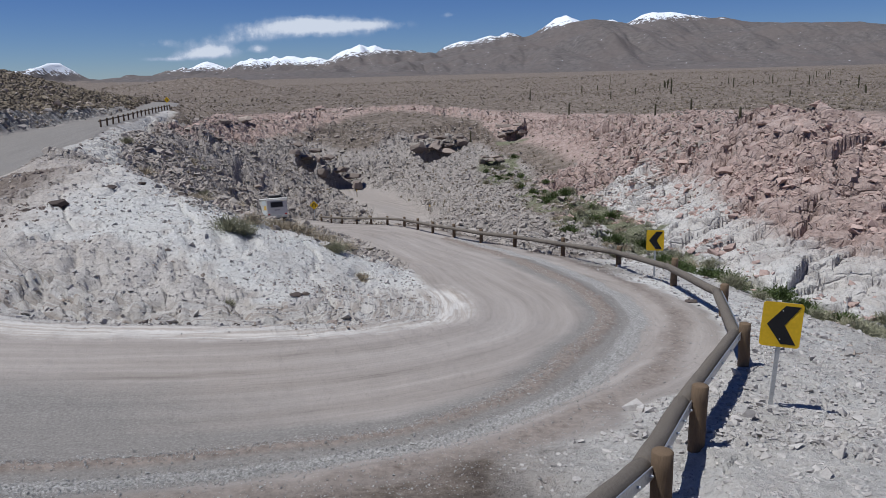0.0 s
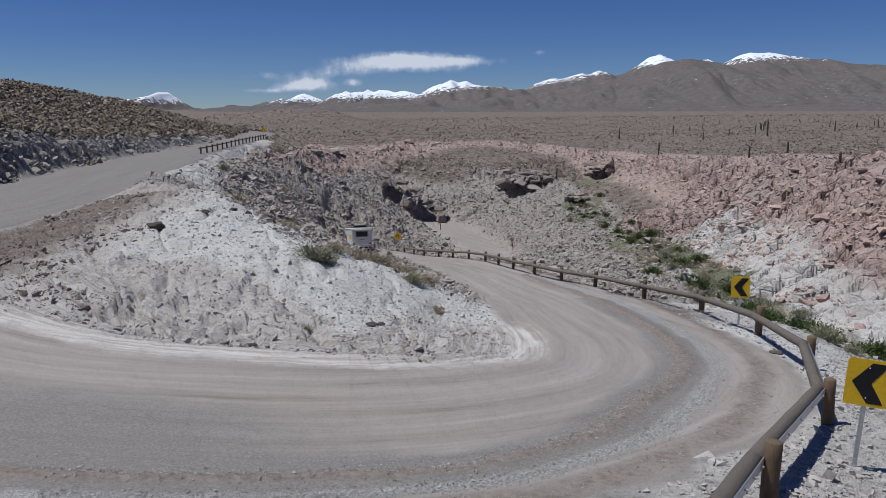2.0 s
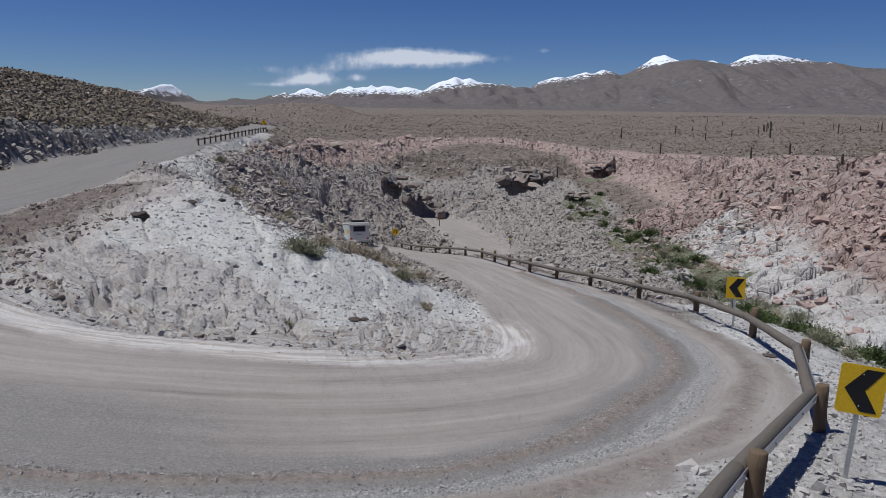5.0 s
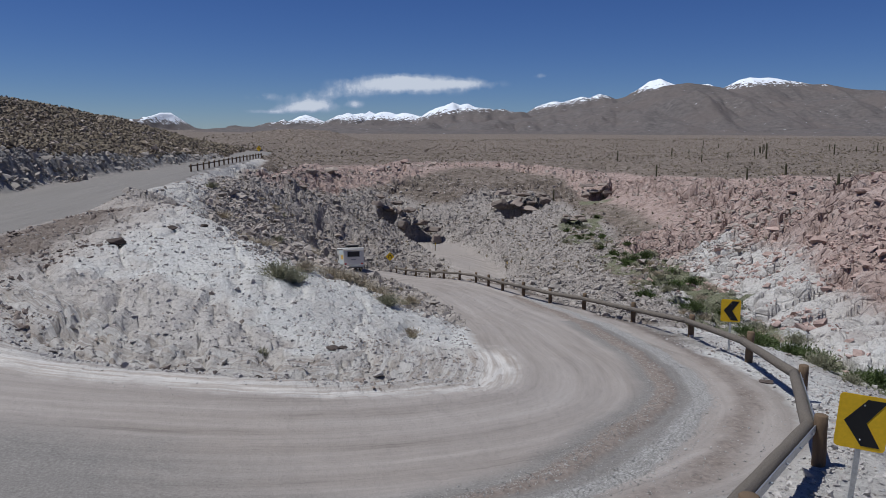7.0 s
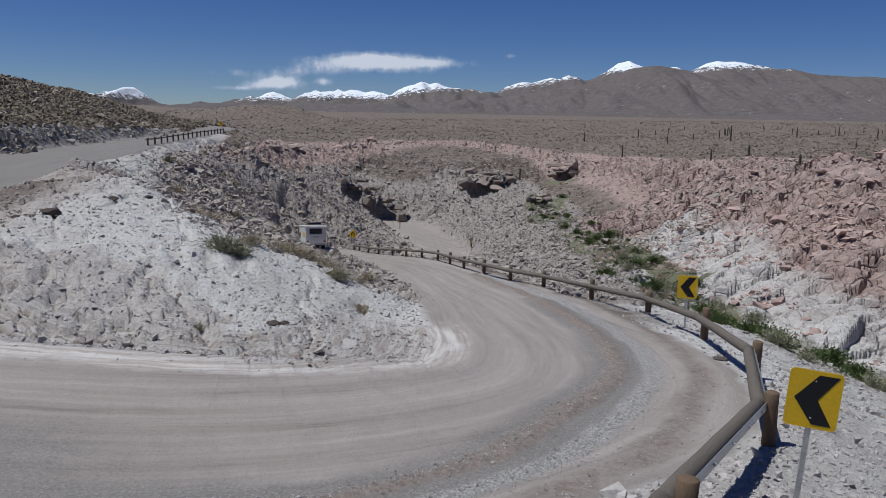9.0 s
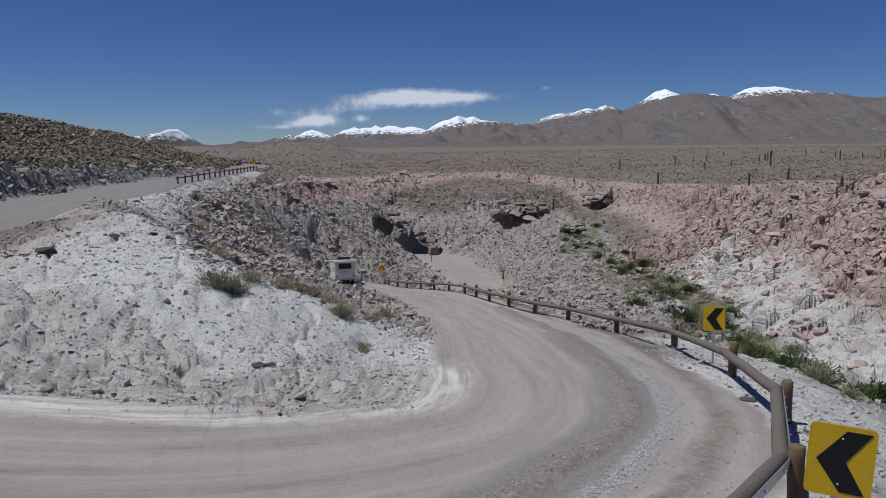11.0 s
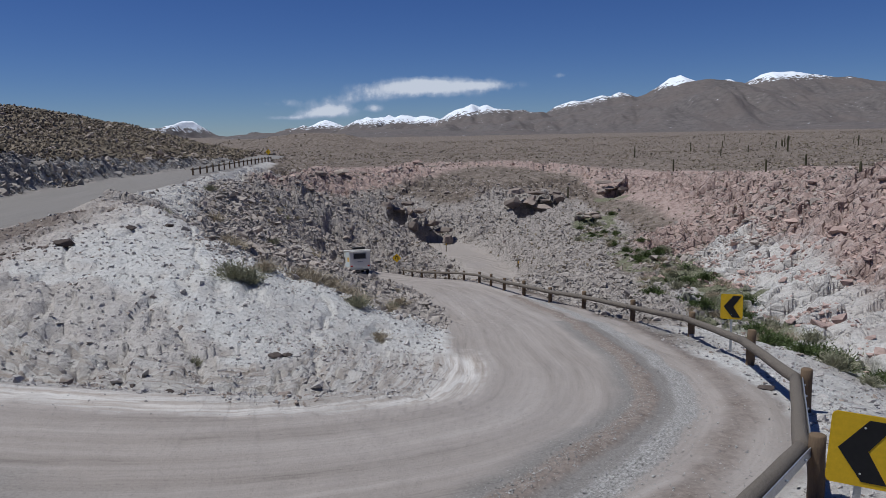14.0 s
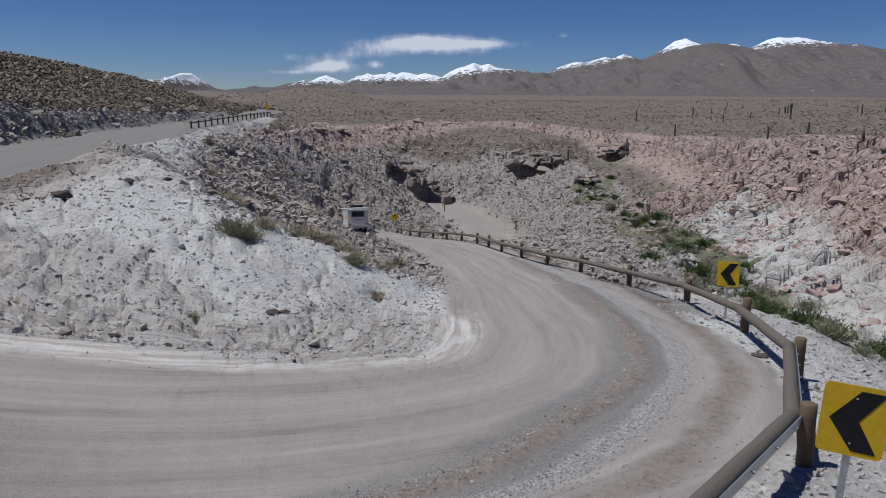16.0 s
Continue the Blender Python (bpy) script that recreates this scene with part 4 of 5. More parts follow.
def scatter(name, count, pick, size, mat, label, seed, points=11, flat=.7, sink=.25, rmin=5, rmax=300, az=35, jag=.28, lean=.35):
    """Stones strewn over the ground, as one piece of stuff; pick says how likely a place is, size its radius."""
    rng = np.random.default_rng(seed)
    xs, ys, got = [], [], 0
    for turn in range(9):
        n = count * 2
        r = np.exp(rng.uniform(math.log(rmin), math.log(rmax), n))
        a = np.radians(rng.uniform(-az, az, n))
        x, y = r * np.sin(a) + .5, r * np.cos(a) + 1
        keep = rng.random(n) < np.clip(pick(x, y, sample(x, y, *KINDS_OF_GROUND)), 0, 1)
        xs.append(x[keep])
        ys.append(y[keep])
        got += keep.sum()
        if got >= count:
            break
    x, y = np.concatenate(xs)[:count], np.concatenate(ys)[:count]
    h = sample(x, y, "ground")["ground"]
    s = size(rng, x, y)
    shapes = [lump(seed * 10 + k, points, flat, jag) for k in range(6)]
    verts, faces, base = [], [], 0
    kinds = rng.integers(0, 6, len(x))
    for k in range(6):
        co, tri = shapes[k]
        who = np.nonzero(kinds == k)[0]
        if not len(who):
            continue
        t = rng.uniform(0, 2 * np.pi, len(who))
        c, sn = np.cos(t)[:, None], np.sin(t)[:, None]
        asp = rng.uniform(.65, 1.35, (len(who), 3))
        p = co[None] * asp[:, None, :] * s[who][:, None, None]
        tilt = rng.uniform(-lean, lean, len(who))[:, None]
        px, pz = p[..., 0] * np.cos(tilt) - p[..., 2] * np.sin(tilt), p[..., 0] * np.sin(tilt) + p[..., 2] * np.cos(tilt)
        qx, qy = px * c - p[..., 1] * sn, px * sn + p[..., 1] * c
        out = np.stack([qx + x[who][:, None], qy + y[who][:, None], pz + (h[who] + s[who] * (flat - sink) * .6)[:, None]], -1)
        verts.append(out.reshape(-1, 3))
        faces.append((tri[None] + (np.arange(len(who)) * len(co))[:, None, None]).reshape(-1, 3) + base)
        base += out.shape[0] * out.shape[1]
    verts, faces = np.concatenate(verts), np.concatenate(faces)
    mesh = bpy.data.meshes.new(name)
    mesh.vertices.add(len(verts))
    mesh.vertices.foreach_set("co", verts.astype(np.float32).ravel())
    mesh.loops.add(faces.size)
    mesh.loops.foreach_set("vertex_index", faces.ravel().astype(np.int32))
    mesh.polygons.add(len(faces))
    mesh.polygons.foreach_set("loop_start", np.arange(0, faces.size, 3, dtype=np.int32))
    mesh.update(calc_edges=True)
    mesh.shade_flat()
    mesh.materials.append(mat)
    return tagged(new(name, mesh), label, "stones", kind="stuff")

def off_road(z):
    return (1 - z["shoulder"]) * (1 - np.clip(np.maximum(np.maximum(z["lower"], z["upper"]), z["loop"]) * 1.6, 0, 1))

def scrub_at(x, y, z):
    return off_road(z) * np.clip(1 - z["pale"] * 1.3 - z["pink"] * .5 - z["green"], 0, 1) * smooth(34, 46, np.hypot(x, y))

def by_range(x, y, base):
    return base + np.hypot(x, y) / 240

scatter("plain_stones", 38000, lambda x, y, z: scrub_at(x, y, z) * (1 - z["hill"]), lambda g, x, y: np.clip(g.lognormal(-2.75, .5, len(x)), .03, .4) * by_range(x, y, .55), BROWNROCK,
        "brown stones strewn over the desert plain", 3, 7, .7, .3, 34, 640)
scatter("dry_tufts", 20000, lambda x, y, z: scrub_at(x, y, z) * .8 * (np.hypot(x, y) > 60) * (1 - z["hill"]), lambda g, x, y: g.uniform(.06, .16, len(x)) * by_range(x, y, .7), TUFT,
        "low dry tufts growing between stones on the plain", 5, 7, .9, .2, 60, 640, jag=.4)
scatter("hill_stones", 13000, lambda x, y, z: off_road(z) * z["hill"], lambda g, x, y: np.clip(g.lognormal(-2.2, .5, len(x)), .04, .5) * by_range(x, y, .6), BROWNROCK,
        "brown stones covering the hillside above the upper road", 15, 8, .7, .3, 40, 200)
scatter("hill_tufts", 10000, lambda x, y, z: off_road(z) * z["hill"], lambda g, x, y: g.uniform(.1, .26, len(x)) * by_range(x, y, .6), TUFT,
        "dark dry tufts between stones on the hillside", 16, 8, 1.0, .2, 40, 200, jag=.4)
scatter("bank_blocks", 3500, lambda x, y, z: off_road(z) * z["bank"], lambda g, x, y: np.clip(g.lognormal(-2.1, .5, len(x)), .05, .4), GREYROCK,
        "broken grey rock on the cut bank above the upper road", 17, 9, .7, .4, 30, 130, jag=.34)
scatter("rubble_stones", 24000, lambda x, y, z: off_road(z) * np.clip(z["rubble"] * 1.3 - z["green"], 0, 1), lambda g, x, y: np.clip(g.lognormal(-2.4, .55, len(x)), .04, .5) * np.clip(np.hypot(x, y) / 60, .35, 1), GREYROCK,
        "broken grey rubble lying on the slopes of the ravine", 7, 9, .65, .3, 24, 130, jag=.34)
scatter("wall_blocks", 5000, lambda x, y, z: off_road(z) * np.clip(z["rock"] * z["pink"] * 1.5, 0, 1) * smooth(-.1, .2, fbm(x * .3, y * .3, 3, 77)), lambda g, x, y: np.clip(g.lognormal(-2.35, .5, len(x)), .05, .45), PINKROCK,
        "fractured pink rock blocks on the ravine walls", 9, 9, .75, .7, 26, 150, jag=.3)
scatter("cliff_blocks", 14000, lambda x, y, z: off_road(z) * np.clip(np.maximum(z["rock"] * (1 - z["pink"] * .6) * 1.4 * (y > 55), near_line(LINES["slope_low"], x, y, 5, 3) + near_line(LINES["slope_under_rail"], x, y, 3.5, 3)), 0, 1), lambda g, x, y: np.clip(g.lognormal(-2.35, .5, len(x)), .05, .5), CLIFFROCK,
        "brown broken rock on the cliff below the upper road", 10, 9, .75, .35, 44, 160, jag=.34)
scatter("mound_pebbles", 14000, lambda x, y, z: off_road(z) * np.clip(z["pale"] * (y < 42) * 1.2, 0, 1), lambda g, x, y: np.clip(g.lognormal(-3.9, .55, len(x)), .01, .13), PALEROCK,
        "small pale stones on the tuff mound", 11, 8, .7, .3, 8, 45)
scatter("mound_dark_stones", 2200, lambda x, y, z: off_road(z) * np.clip(z["pale"] * (y < 42), 0, 1) * smooth(-.12, .2, fbm(x * .5, y * .5, 3, 78)), lambda g, x, y: np.clip(g.lognormal(-3.8, .45, len(x)), .012, .08), BROWNROCK,
        "scattered brown stones on the pale mound", 12, 8, .7, .2, 12, 42)
scatter("soil_clods", 2200, lambda x, y, z: off_road(z) * np.clip(z["soil"] * 1.2, 0, 1) * (y < 34) * smooth(.0, .15, fbm(x * .6, y * .6, 3, 79)) * (.25 + .75 * smooth(-8.5, -10, x)), lambda g, x, y: np.clip(g.lognormal(-3.3, .5, len(x)), .02, .16), SOIL_AND_SHADE_ROCK,
        "crumbled brown clods along the scarps of the mound", 19, 9, .75, .3, 12, 42, jag=.36)

def gravel_at(x, y, z):
    o = z["strip"]
    return np.exp(-((o - .15) / .23) ** 2) * .9 + np.exp(-((o + .62) / .22) ** 2) * .5 + np.exp(-((o - 1.2) / .8) ** 2) * .06 + z["foot"] * .03

scatter("road_gravel", 33000, gravel_at, lambda g, x, y: np.clip(g.lognormal(-4.75, .4, len(x)), .005, .035), GRAVELROCK,
        "loose grey gravel thrown to the outer side of the road", 13, 6, .75, .2, 5.5, 40)
scatter("verge_stones", 5000, lambda x, y, z: off_road(z) * near_line(LINES["outer_slope"], x, y, 2.5, 2.0), lambda g, x, y: np.clip(g.lognormal(-4.2, .6, len(x)), .008, .12), PALEROCK,
        "pale broken stones beside the guard rail", 14, 9, .5, .3, 5, 34)

# ---- guard rail along the lower road ----
POSTS = ((.9, 5.0), (1.9, 6.5), (2.97, 8.41), (5.22, 12.05), (6.64, 16.0), (7.1, 20.1), (7.1, 25), (6.4, 30), (5.3, 35), (4.2, 38.7), (3.15, 42.5), (2.17, 46.3), (1.4, 50), (.6, 54), (-.6, 58),
         (-1.9, 61.5), (-3.2, 65), (-4.7, 69), (-5.9, 72), (-7.1, 75.5))

def guard_rail(posts, label, tall=.72, lift=.52, log_r=.088, post_r=.09, strip_to=4, seed=4):
    rail = new("guard_rail")
    rng = random.Random(seed)
    ground_z = [height(x, y) for x, y in posts]
    rail.location = (*posts[0], ground_z[0])
    base = Vector(rail.location)
    tops = []
    for i, (x, y) in enumerate(posts):
        p, q = Vector((*posts[max(i - 1, 0)], 0)), Vector((*posts[min(i + 1, len(posts) - 1)], 0))
        along_dir = (q - p).normalized()
        out = Vector((along_dir.y, -along_dir.x, 0))          # away from the road
        at = Vector((x, y, ground_z[i])) - base
        lean = Vector((rng.uniform(-.03, .03), rng.uniform(-.03, .03), 0))
        part("post", rod(at - Vector((0, 0, .35)), at + Vector((0, 0, tall + rng.uniform(-.04, .04))) + lean, post_r, post_r * .97, 12, .012, .004, i), POST, rail, "", True)
        tops.append((at - out * (log_r + post_r * .85) + Vector((0, 0, lift)), out))
    for i, ((a, oa), (b, ob)) in enumerate(zip(tops, tops[1:])):
        d = (b - a).normalized()
        r = log_r * rng.uniform(.94, 1.06)
        part("log", rod(a - d * .04, b + d * .04, r, r * .97, 14, .015, .006, 40 + i), LOG, rail, "", True)
        if i < strip_to:
            mid, length = (a + b) / 2 + (oa + ob) * .5 * (log_r + .012) - Vector((0, 0, .01)), (b - a).length
            turn = d.to_track_quat('X', 'Z').to_matrix().to_4x4()
            strip = part("steel_strip", box(length, .014, .11, mid, .003, turn, 1), STEEL, rail, "galvanised steel strip behind the log")
            for k in range(5):
                c = a + (b - a) * ((k + .5) / 5) + (oa + ob) * .5 * (log_r + .02) - Vector((0, 0, .01))
                part("bolt", rod(c, c + oa * .03, .014, .012, 8, .003), STEEL, strip)
    return tagged(rail, label, "guard rail")

guard_rail(POSTS, "round timber guard rail on short wooden posts beside the gravel road")
UP = [(-26.9 - .36 * k, 75.3 + 2.7 * k) for k in range(18)]
guard_rail(UP, "dark wooden guard rail along the edge of the upper road", .75, .55, .07, .085, 0, 9)

# ---- road signs ----
def chevron_sign(at, face_turn, lean, pole, label, w=.49, h=.6):
    """A yellow plate with a black chevron that points left, on a steel pole."""
    x, y = at
    z = height(x, y)
    sign = new("chevron_sign")
    sign.matrix_world = Matrix.Translation((x, y, z)) @ pose(0, 0, 0, 0, 0, face_turn) @ pose(0, 0, 0, 0, lean, 0)
    part("pole", box(.055, .03, pole + h * .85 + .3, (0, .03, (pole + h * .85 - .3) / 2), .006), STEEL, sign, "galvanised steel pole")
    up = Matrix.Translation((0, 0, pole + h / 2))
    plate = part("plate", outline(rounded(w, h, .045), .006, up), YELLOW, sign, "yellow reflective plate")
    part("backing", outline(rounded(w * .985, h * .99, .045), .02, up @ Matrix.Translation((0, .0075, 0))), SIGN_BACK, plate)
    d = .43 * h
    shape = [(-.36 * w, 0), (.05 * w, d), (.43 * w, d), (.08 * w, 0), (.40 * w, -d), (.03 * w, -d)]
    part("chevron", outline(shape, .003, up @ Matrix.Translation((0, -.0035, 0))), BLACK, plate, "black chevron")
    for bz in (-.32, .32):
        part("bolt", rod((0, -.001, pole + h / 2 + bz * h), (0, -.009, pole + h / 2 + bz * h), .009, .008, 8, .002), STEEL, plate)
    return tagged(sign, label, "road sign", "chevron signs")

chevron_sign((4.72, 10.2), -20, 3.0, .82, "yellow chevron sign leaning on a bent steel pole")
chevron_sign((7.36, 22.3), -15, -.5, .8, "yellow chevron sign upright beyond the guard rail")

def curve_sign(at, pole, side, face_turn, label):
    x, y = at
    z = height(x, y)
    sign = new("curve_sign")
    sign.matrix_world = Matrix.Translation((x, y, z)) @ pose(0, 0, 0, 0, 0, face_turn)
    part("pole", rod((0, .03, -.3), (0, .03, pole + side * .9), .03, .03, 10), STEEL, sign, "grey steel pole")
    up = Matrix.Translation((0, 0, pole + side * .7)) @ pose(0, 0, 0, 0, 45, 0)
    plate = part("plate", outline(rounded(side, side, .05), .01, up), YELLOW, sign, "yellow diamond plate")
    arc = [(.16 * math.cos(radians(a)), .16 * math.sin(radians(a))) for a in range(-10, 200, 15)]
    inner = [(.085 * math.cos(radians(a)), .085 * math.sin(radians(a))) for a in range(-10, 200, 15)]
    up2 = Matrix.Translation((0, -.004, pole + side * .7 + .03))
    k = side / .6
    shape = [(u * k, v * k) for u, v in arc + inner[::-1]]
    part("arrow", outline(shape, .003, up2), BLACK, plate, "black bent arrow")
    part("arrow_tail", outline([(.085 * k, -.2 * k), (.16 * k, -.2 * k), (.16 * k, -.03 * k), (.085 * k, -.03 * k)], .003, up2), BLACK, plate)
    part("arrow_head", outline([(-.2 * k, -.04 * k), (-.045 * k, -.04 * k), (-.12 * k, -.16 * k)], .003, up2), BLACK, plate)
    return tagged(sign, label, "road sign", "curve signs")

curve_sign((-7.85, 76.3), 1.15, .62, -4, "yellow diamond hairpin sign beside the lower road")
curve_sign((-32.9, 119.5), 1.0, .62, -14, "yellow diamond curve sign by the upper road")

# ---- camper truck on the lower road ----
def camper(x, y, heading):
    z = height(x, y)
    van = new("camper_truck")
    van.matrix_world = Matrix.Translation((x, y, z)) @ pose(0, 0, 0, 0, 0, heading) @ pose(0, 0, 0, -8, 0, 0)
    L, W = 5.6, 2.05
    part("chassis", box(1.7, L - .4, .22, (0, 0, .5), .03), DARK, van, "dark steel chassis")
    body = part("living_cabin", box(W, 3.5, 1.62, (0, -.95, 1.5), .07), WHITE, van, "white boxy living cabin")
    part("roof", box(W + .1, 4.6, .14, (0, -.45, 2.36), .05), ROOFWHITE, van, "cream overhanging roof")
    part("alcove", box(W - .04, 1.3, .62, (0, 1.35, 1.99), .1), WHITE, van, "white sleeping alcove over the cab")
    cab = part("cab", box(1.75, 1.55, 1.0, (0, 1.6, 1.12), .14), PANEL, van, "pale painted driver's cab")
    part("bonnet", box(1.65, .75, .5, (0, 2.55, .86), .1), PANEL, van, "pale painted bonnet")
    part("windscreen", box(1.5, .03, .5, (0, 2.385, 1.38), .01), DARK, cab, "dark glass")
    for sx in (-1, 1):
        part("side_window", box(.03, .8, .42, (sx * .875, 1.75, 1.34), .01), DARK, cab, "dark glass")
        for wy in (-1.55, 1.75):
            wheel = new("wheel")
            wheel.parent = van
            wheel.location = (sx * .82, wy, .36)
            bm = rod((-.11, 0, 0), (.11, 0, 0), .36, .36, 24, .04)
            part("tyre", bm, RUBBER, wheel, "black tyre", True)
            part("rim", rod((sx * .07, 0, 0), (sx * .125, 0, 0), .2, .19, 16, .01), STEEL, wheel, "steel rim")
    window = part("rear_window", box(1.15, .03, .5, (0, -2.705, 1.82), .02), DARK, body, "dark rear window")
    part("window_frame", box(1.27, .02, .6, (0, -2.704, 1.82), .02), SIGN_BACK, window)
    part("rear_awning", box(W, .12, .13, (0, -2.72, 2.24), .03), ROOFWHITE, body, "rolled cream awning")
    part("rear_marking", box(.5, .006, .1, (0, -2.703, 1.28), .002), SIGN_BACK, body, "grey unreadable marking")
    part("side_upper_panel", box(.012, 2.6, .42, (-W / 2 - .003, -1.2, 2.0), .003), PANEL, body, "pale blue painted panel")
    part("side_stripe", box(.012, 1.5, .4, (-W / 2 - .003, -1.85, 1.52), .003), OCHRE, body, "yellow painted panel")
    part("side_lower_panel", box(.012, 2.6, .5, (-W / 2 - .003, -1.2, 1.02), .003), PANEL, body, "pale blue painted panel")
    part("bumper", box(W - .1, .14, .18, (0, -2.78, .6), .03), SIGN_BACK, van, "grey rear bumper")
    for sx in (-1, 1):
        part("tail_light", box(.2, .04, .14, (sx * .82, -2.715, .86), .012), RED, body, "red tail light")
        part("mud_flap", box(.3, .02, .3, (sx * .8, -2.1, .42), .006), RUBBER, van)
    rack = part("roof_rack", box(1.2, 1.5, .05, (.1, -1.1, 2.5), .015), DARK, van, "dark roof rack")
    for k in range(3):
        part("rack_bundle", rod((-.5, -1.6 + k * .45, 2.62), (.7, -1.6 + k * .45, 2.62), .1, .1, 12, .02), DARK, rack, "dark rolled bundle", True)
    return tagged(van, "white camper truck with yellow side panel on the gravel road", "camper truck")

camper(-12.3, 79.4, 18)

# ---- boulders and ledges over the hollows ----
def boulder_mesh(seed, flat=.6):
    rng = random.Random(seed)
    bm = bmesh.new()
    for k in range(26):
        v = Vector((rng.gauss(0, 1), rng.gauss(0, 1), rng.gauss(0, 1))).normalized() * (1 + rng.uniform(-.15, .2))
        bm.verts.new((v.x, v.y, v.z * flat))
    hull = bmesh.ops.convex_hull(bm, input=bm.verts)
    bmesh.ops.delete(bm, geom=[v for v in bm.verts if not v.link_faces], context='VERTS')
    bmesh.ops.subdivide_edges(bm, edges=bm.edges[:], cuts=2, use_grid_fill=True)
    for v in bm.verts:
        n = noise.noise(v.co * 2.1 + Vector((seed * 3.7, 0, 0))) * .13 + noise.noise(v.co * 5.3 + Vector((0, seed, 0))) * .05
        v.co *= 1 + n
    bmesh.ops.recalc_face_normals(bm, faces=bm.faces)
    mesh = bpy.data.meshes.new("boulder")
    bm.to_mesh(mesh)
    bm.free()
    return mesh

SHAPES = {}
def boulder(x, y, sx, sy, sz, mat, label, lift=0.0, seed=0, turn=None, tilt=0.0, group=""):
    key = (seed % 6, mat.name)
    if key not in SHAPES:
        SHAPES[key] = boulder_mesh(seed % 6 + 1)
        SHAPES[key].materials.append(mat)
    ob = new("boulder", SHAPES[key])
    ob.matrix_world = Matrix.Translation((x, y, height(x, y) + lift)) @ pose(0, 0, 0, tilt, 0, seed * 47 if turn is None else turn) @ Matrix.Diagonal((sx, sy, sz, 1))
    return tagged(ob, label, "boulder", group)

for i, (cx, cy, hw, hd, deep) in enumerate(CAVES):
    # darker brown than the cliff: the hollow's shade is put into the ledge colour
    rock_mat = SOIL_AND_SHADE_ROCK
    for k in (-1, 0, 1):
        boulder(cx + k * hw * .8, cy + hd * .75, hw * .5, hd * .7, deep * .22, rock_mat, "jutting rock ledge over a dark hollow", deep * (.95 if k == 0 else .6), i * 3 + k + 1, None, -4, "ledges over hollows")
    for k in (-1, 1):
        boulder(cx + k * hw * 1.1, cy, hw * .3, hd * .5, deep * .4, rock_mat, "large boulder beside a dark hollow", deep * .2, i * 5 + k + 2, None, 0, "boulders by hollows")

rng = random.Random(12)
# dark ledges along the rim of the far cliff
rim = dense(LINES["rim_left"][1:7])
for i, p in enumerate(rim):
    for k in range(2):
        s = rng.uniform(.35, .9)
        boulder(p[0] + rng.uniform(-1.5, 1.5), p[1] + rng.uniform(-1.5, .5), s * 1.2, s, s * .8, PINKROCK if rng.random() < .5 else BROWNROCK, "weathered block on the edge of the cliff", .1, rng.randrange(60), None, rng.uniform(-14, 4), "rim blocks")
for line, n, mat in ((LINES["rim_right"], 20, PINKROCK), (LINES["wall_middle"], 12, PINKROCK), (LINES["gully_left"], 16, BROWNROCK)):
    pts = dense(line, .03)
    for k in range(n):
        p = rng.choice(pts)
        s = rng.uniform(.2, .5)
        boulder(p[0] + rng.uniform(-2, 2.5), p[1] + rng.uniform(-2, 2), s * 1.3, s, s * .75, mat, "angular boulder lodged in the rocky wall", s * .1, rng.randrange(60), None, rng.uniform(-15, 8), "wall boulders")
# single stones on the mound
# the one at 6.6, 17.6 stands in for a dark, shadowed piece of rail
for x, y, s, mat in ((-10.1, 24.4, .24, DARKROCK), (-2.45, 25.2, .22, PALEROCK), (-2.5, 18.6, .13, DARKROCK), (-2.3, 18.7, .09, DARKROCK), (-9.4, 26.9, .16, DARKROCK), (-7.6, 28.6, .2, DARKROCK),
                     (-9.0, 28.8, .14, DARKROCK), (-3.3, 15.5, .07, DARKROCK), (-11.6, 24, .09, DARKROCK), (-10.9, 24.1, .1, DARKROCK), (6.6, 17.6, .11, DARKROCK), (8.5, 12.6, .2, PALEROCK), (6.3, 9.6, .22, PALEROCK),
                     (5.6, 8.6, .16, PALEROCK), (7.0, 8.8, .28, PALEROCK)):
    boulder(x, y, s * 1.25, s, s * .8, mat, "dark loose stone lying on pale ground" if mat is DARKROCK else "flat pale stone lying on the slope", s * .25, rng.randrange(60), None, 0, "loose stones")

# ---- plants ----
def shrub_mesh(seed, blades, mat, spread=1.0, tall=.8, width=.02):
    rng = random.Random(seed)
    verts, faces = [], []
    for k in range(blades):
        a, e = rng.uniform(0, 2 * math.pi), rng.uniform(.15, 1.45)
        r = rng.uniform(.55, 1.0)
        d = Vector((math.cos(a) * math.cos(e) * spread, math.sin(a) * math.cos(e) * spread, math.sin(e) * tall)) * r
        root = Vector((rng.gauss(0, .18) * spread, rng.gauss(0, .18) * spread, 0))
        tip = root + d
        for j in range(3):                     # leaves along each twig
            p = root + d * rng.uniform(.4, 1)
            side = Vector((rng.gauss(0, 1), rng.gauss(0, 1), rng.gauss(0, .6))).normalized()
            up = (d.normalized() + side * rng.uniform(.3, .9)).normalized()
            w, l = width * rng.uniform(.7, 1.4), rng.uniform(.09, .2)
            n = len(verts)
            verts += [p - side * w, p + side * w, p + up * l]
            faces.append((n, n + 1, n + 2))
        n = len(verts)
        s = d.cross(Vector((0, 0, 1))).normalized() * .008
        verts += [root - s, root + s, tip]
        faces.append((n, n + 1, n + 2))
    mesh = bpy.data.meshes.new("shrub")
    mesh.from_pydata([v[:] for v in verts], [], faces)
    mesh.materials.append(mat)
    return mesh

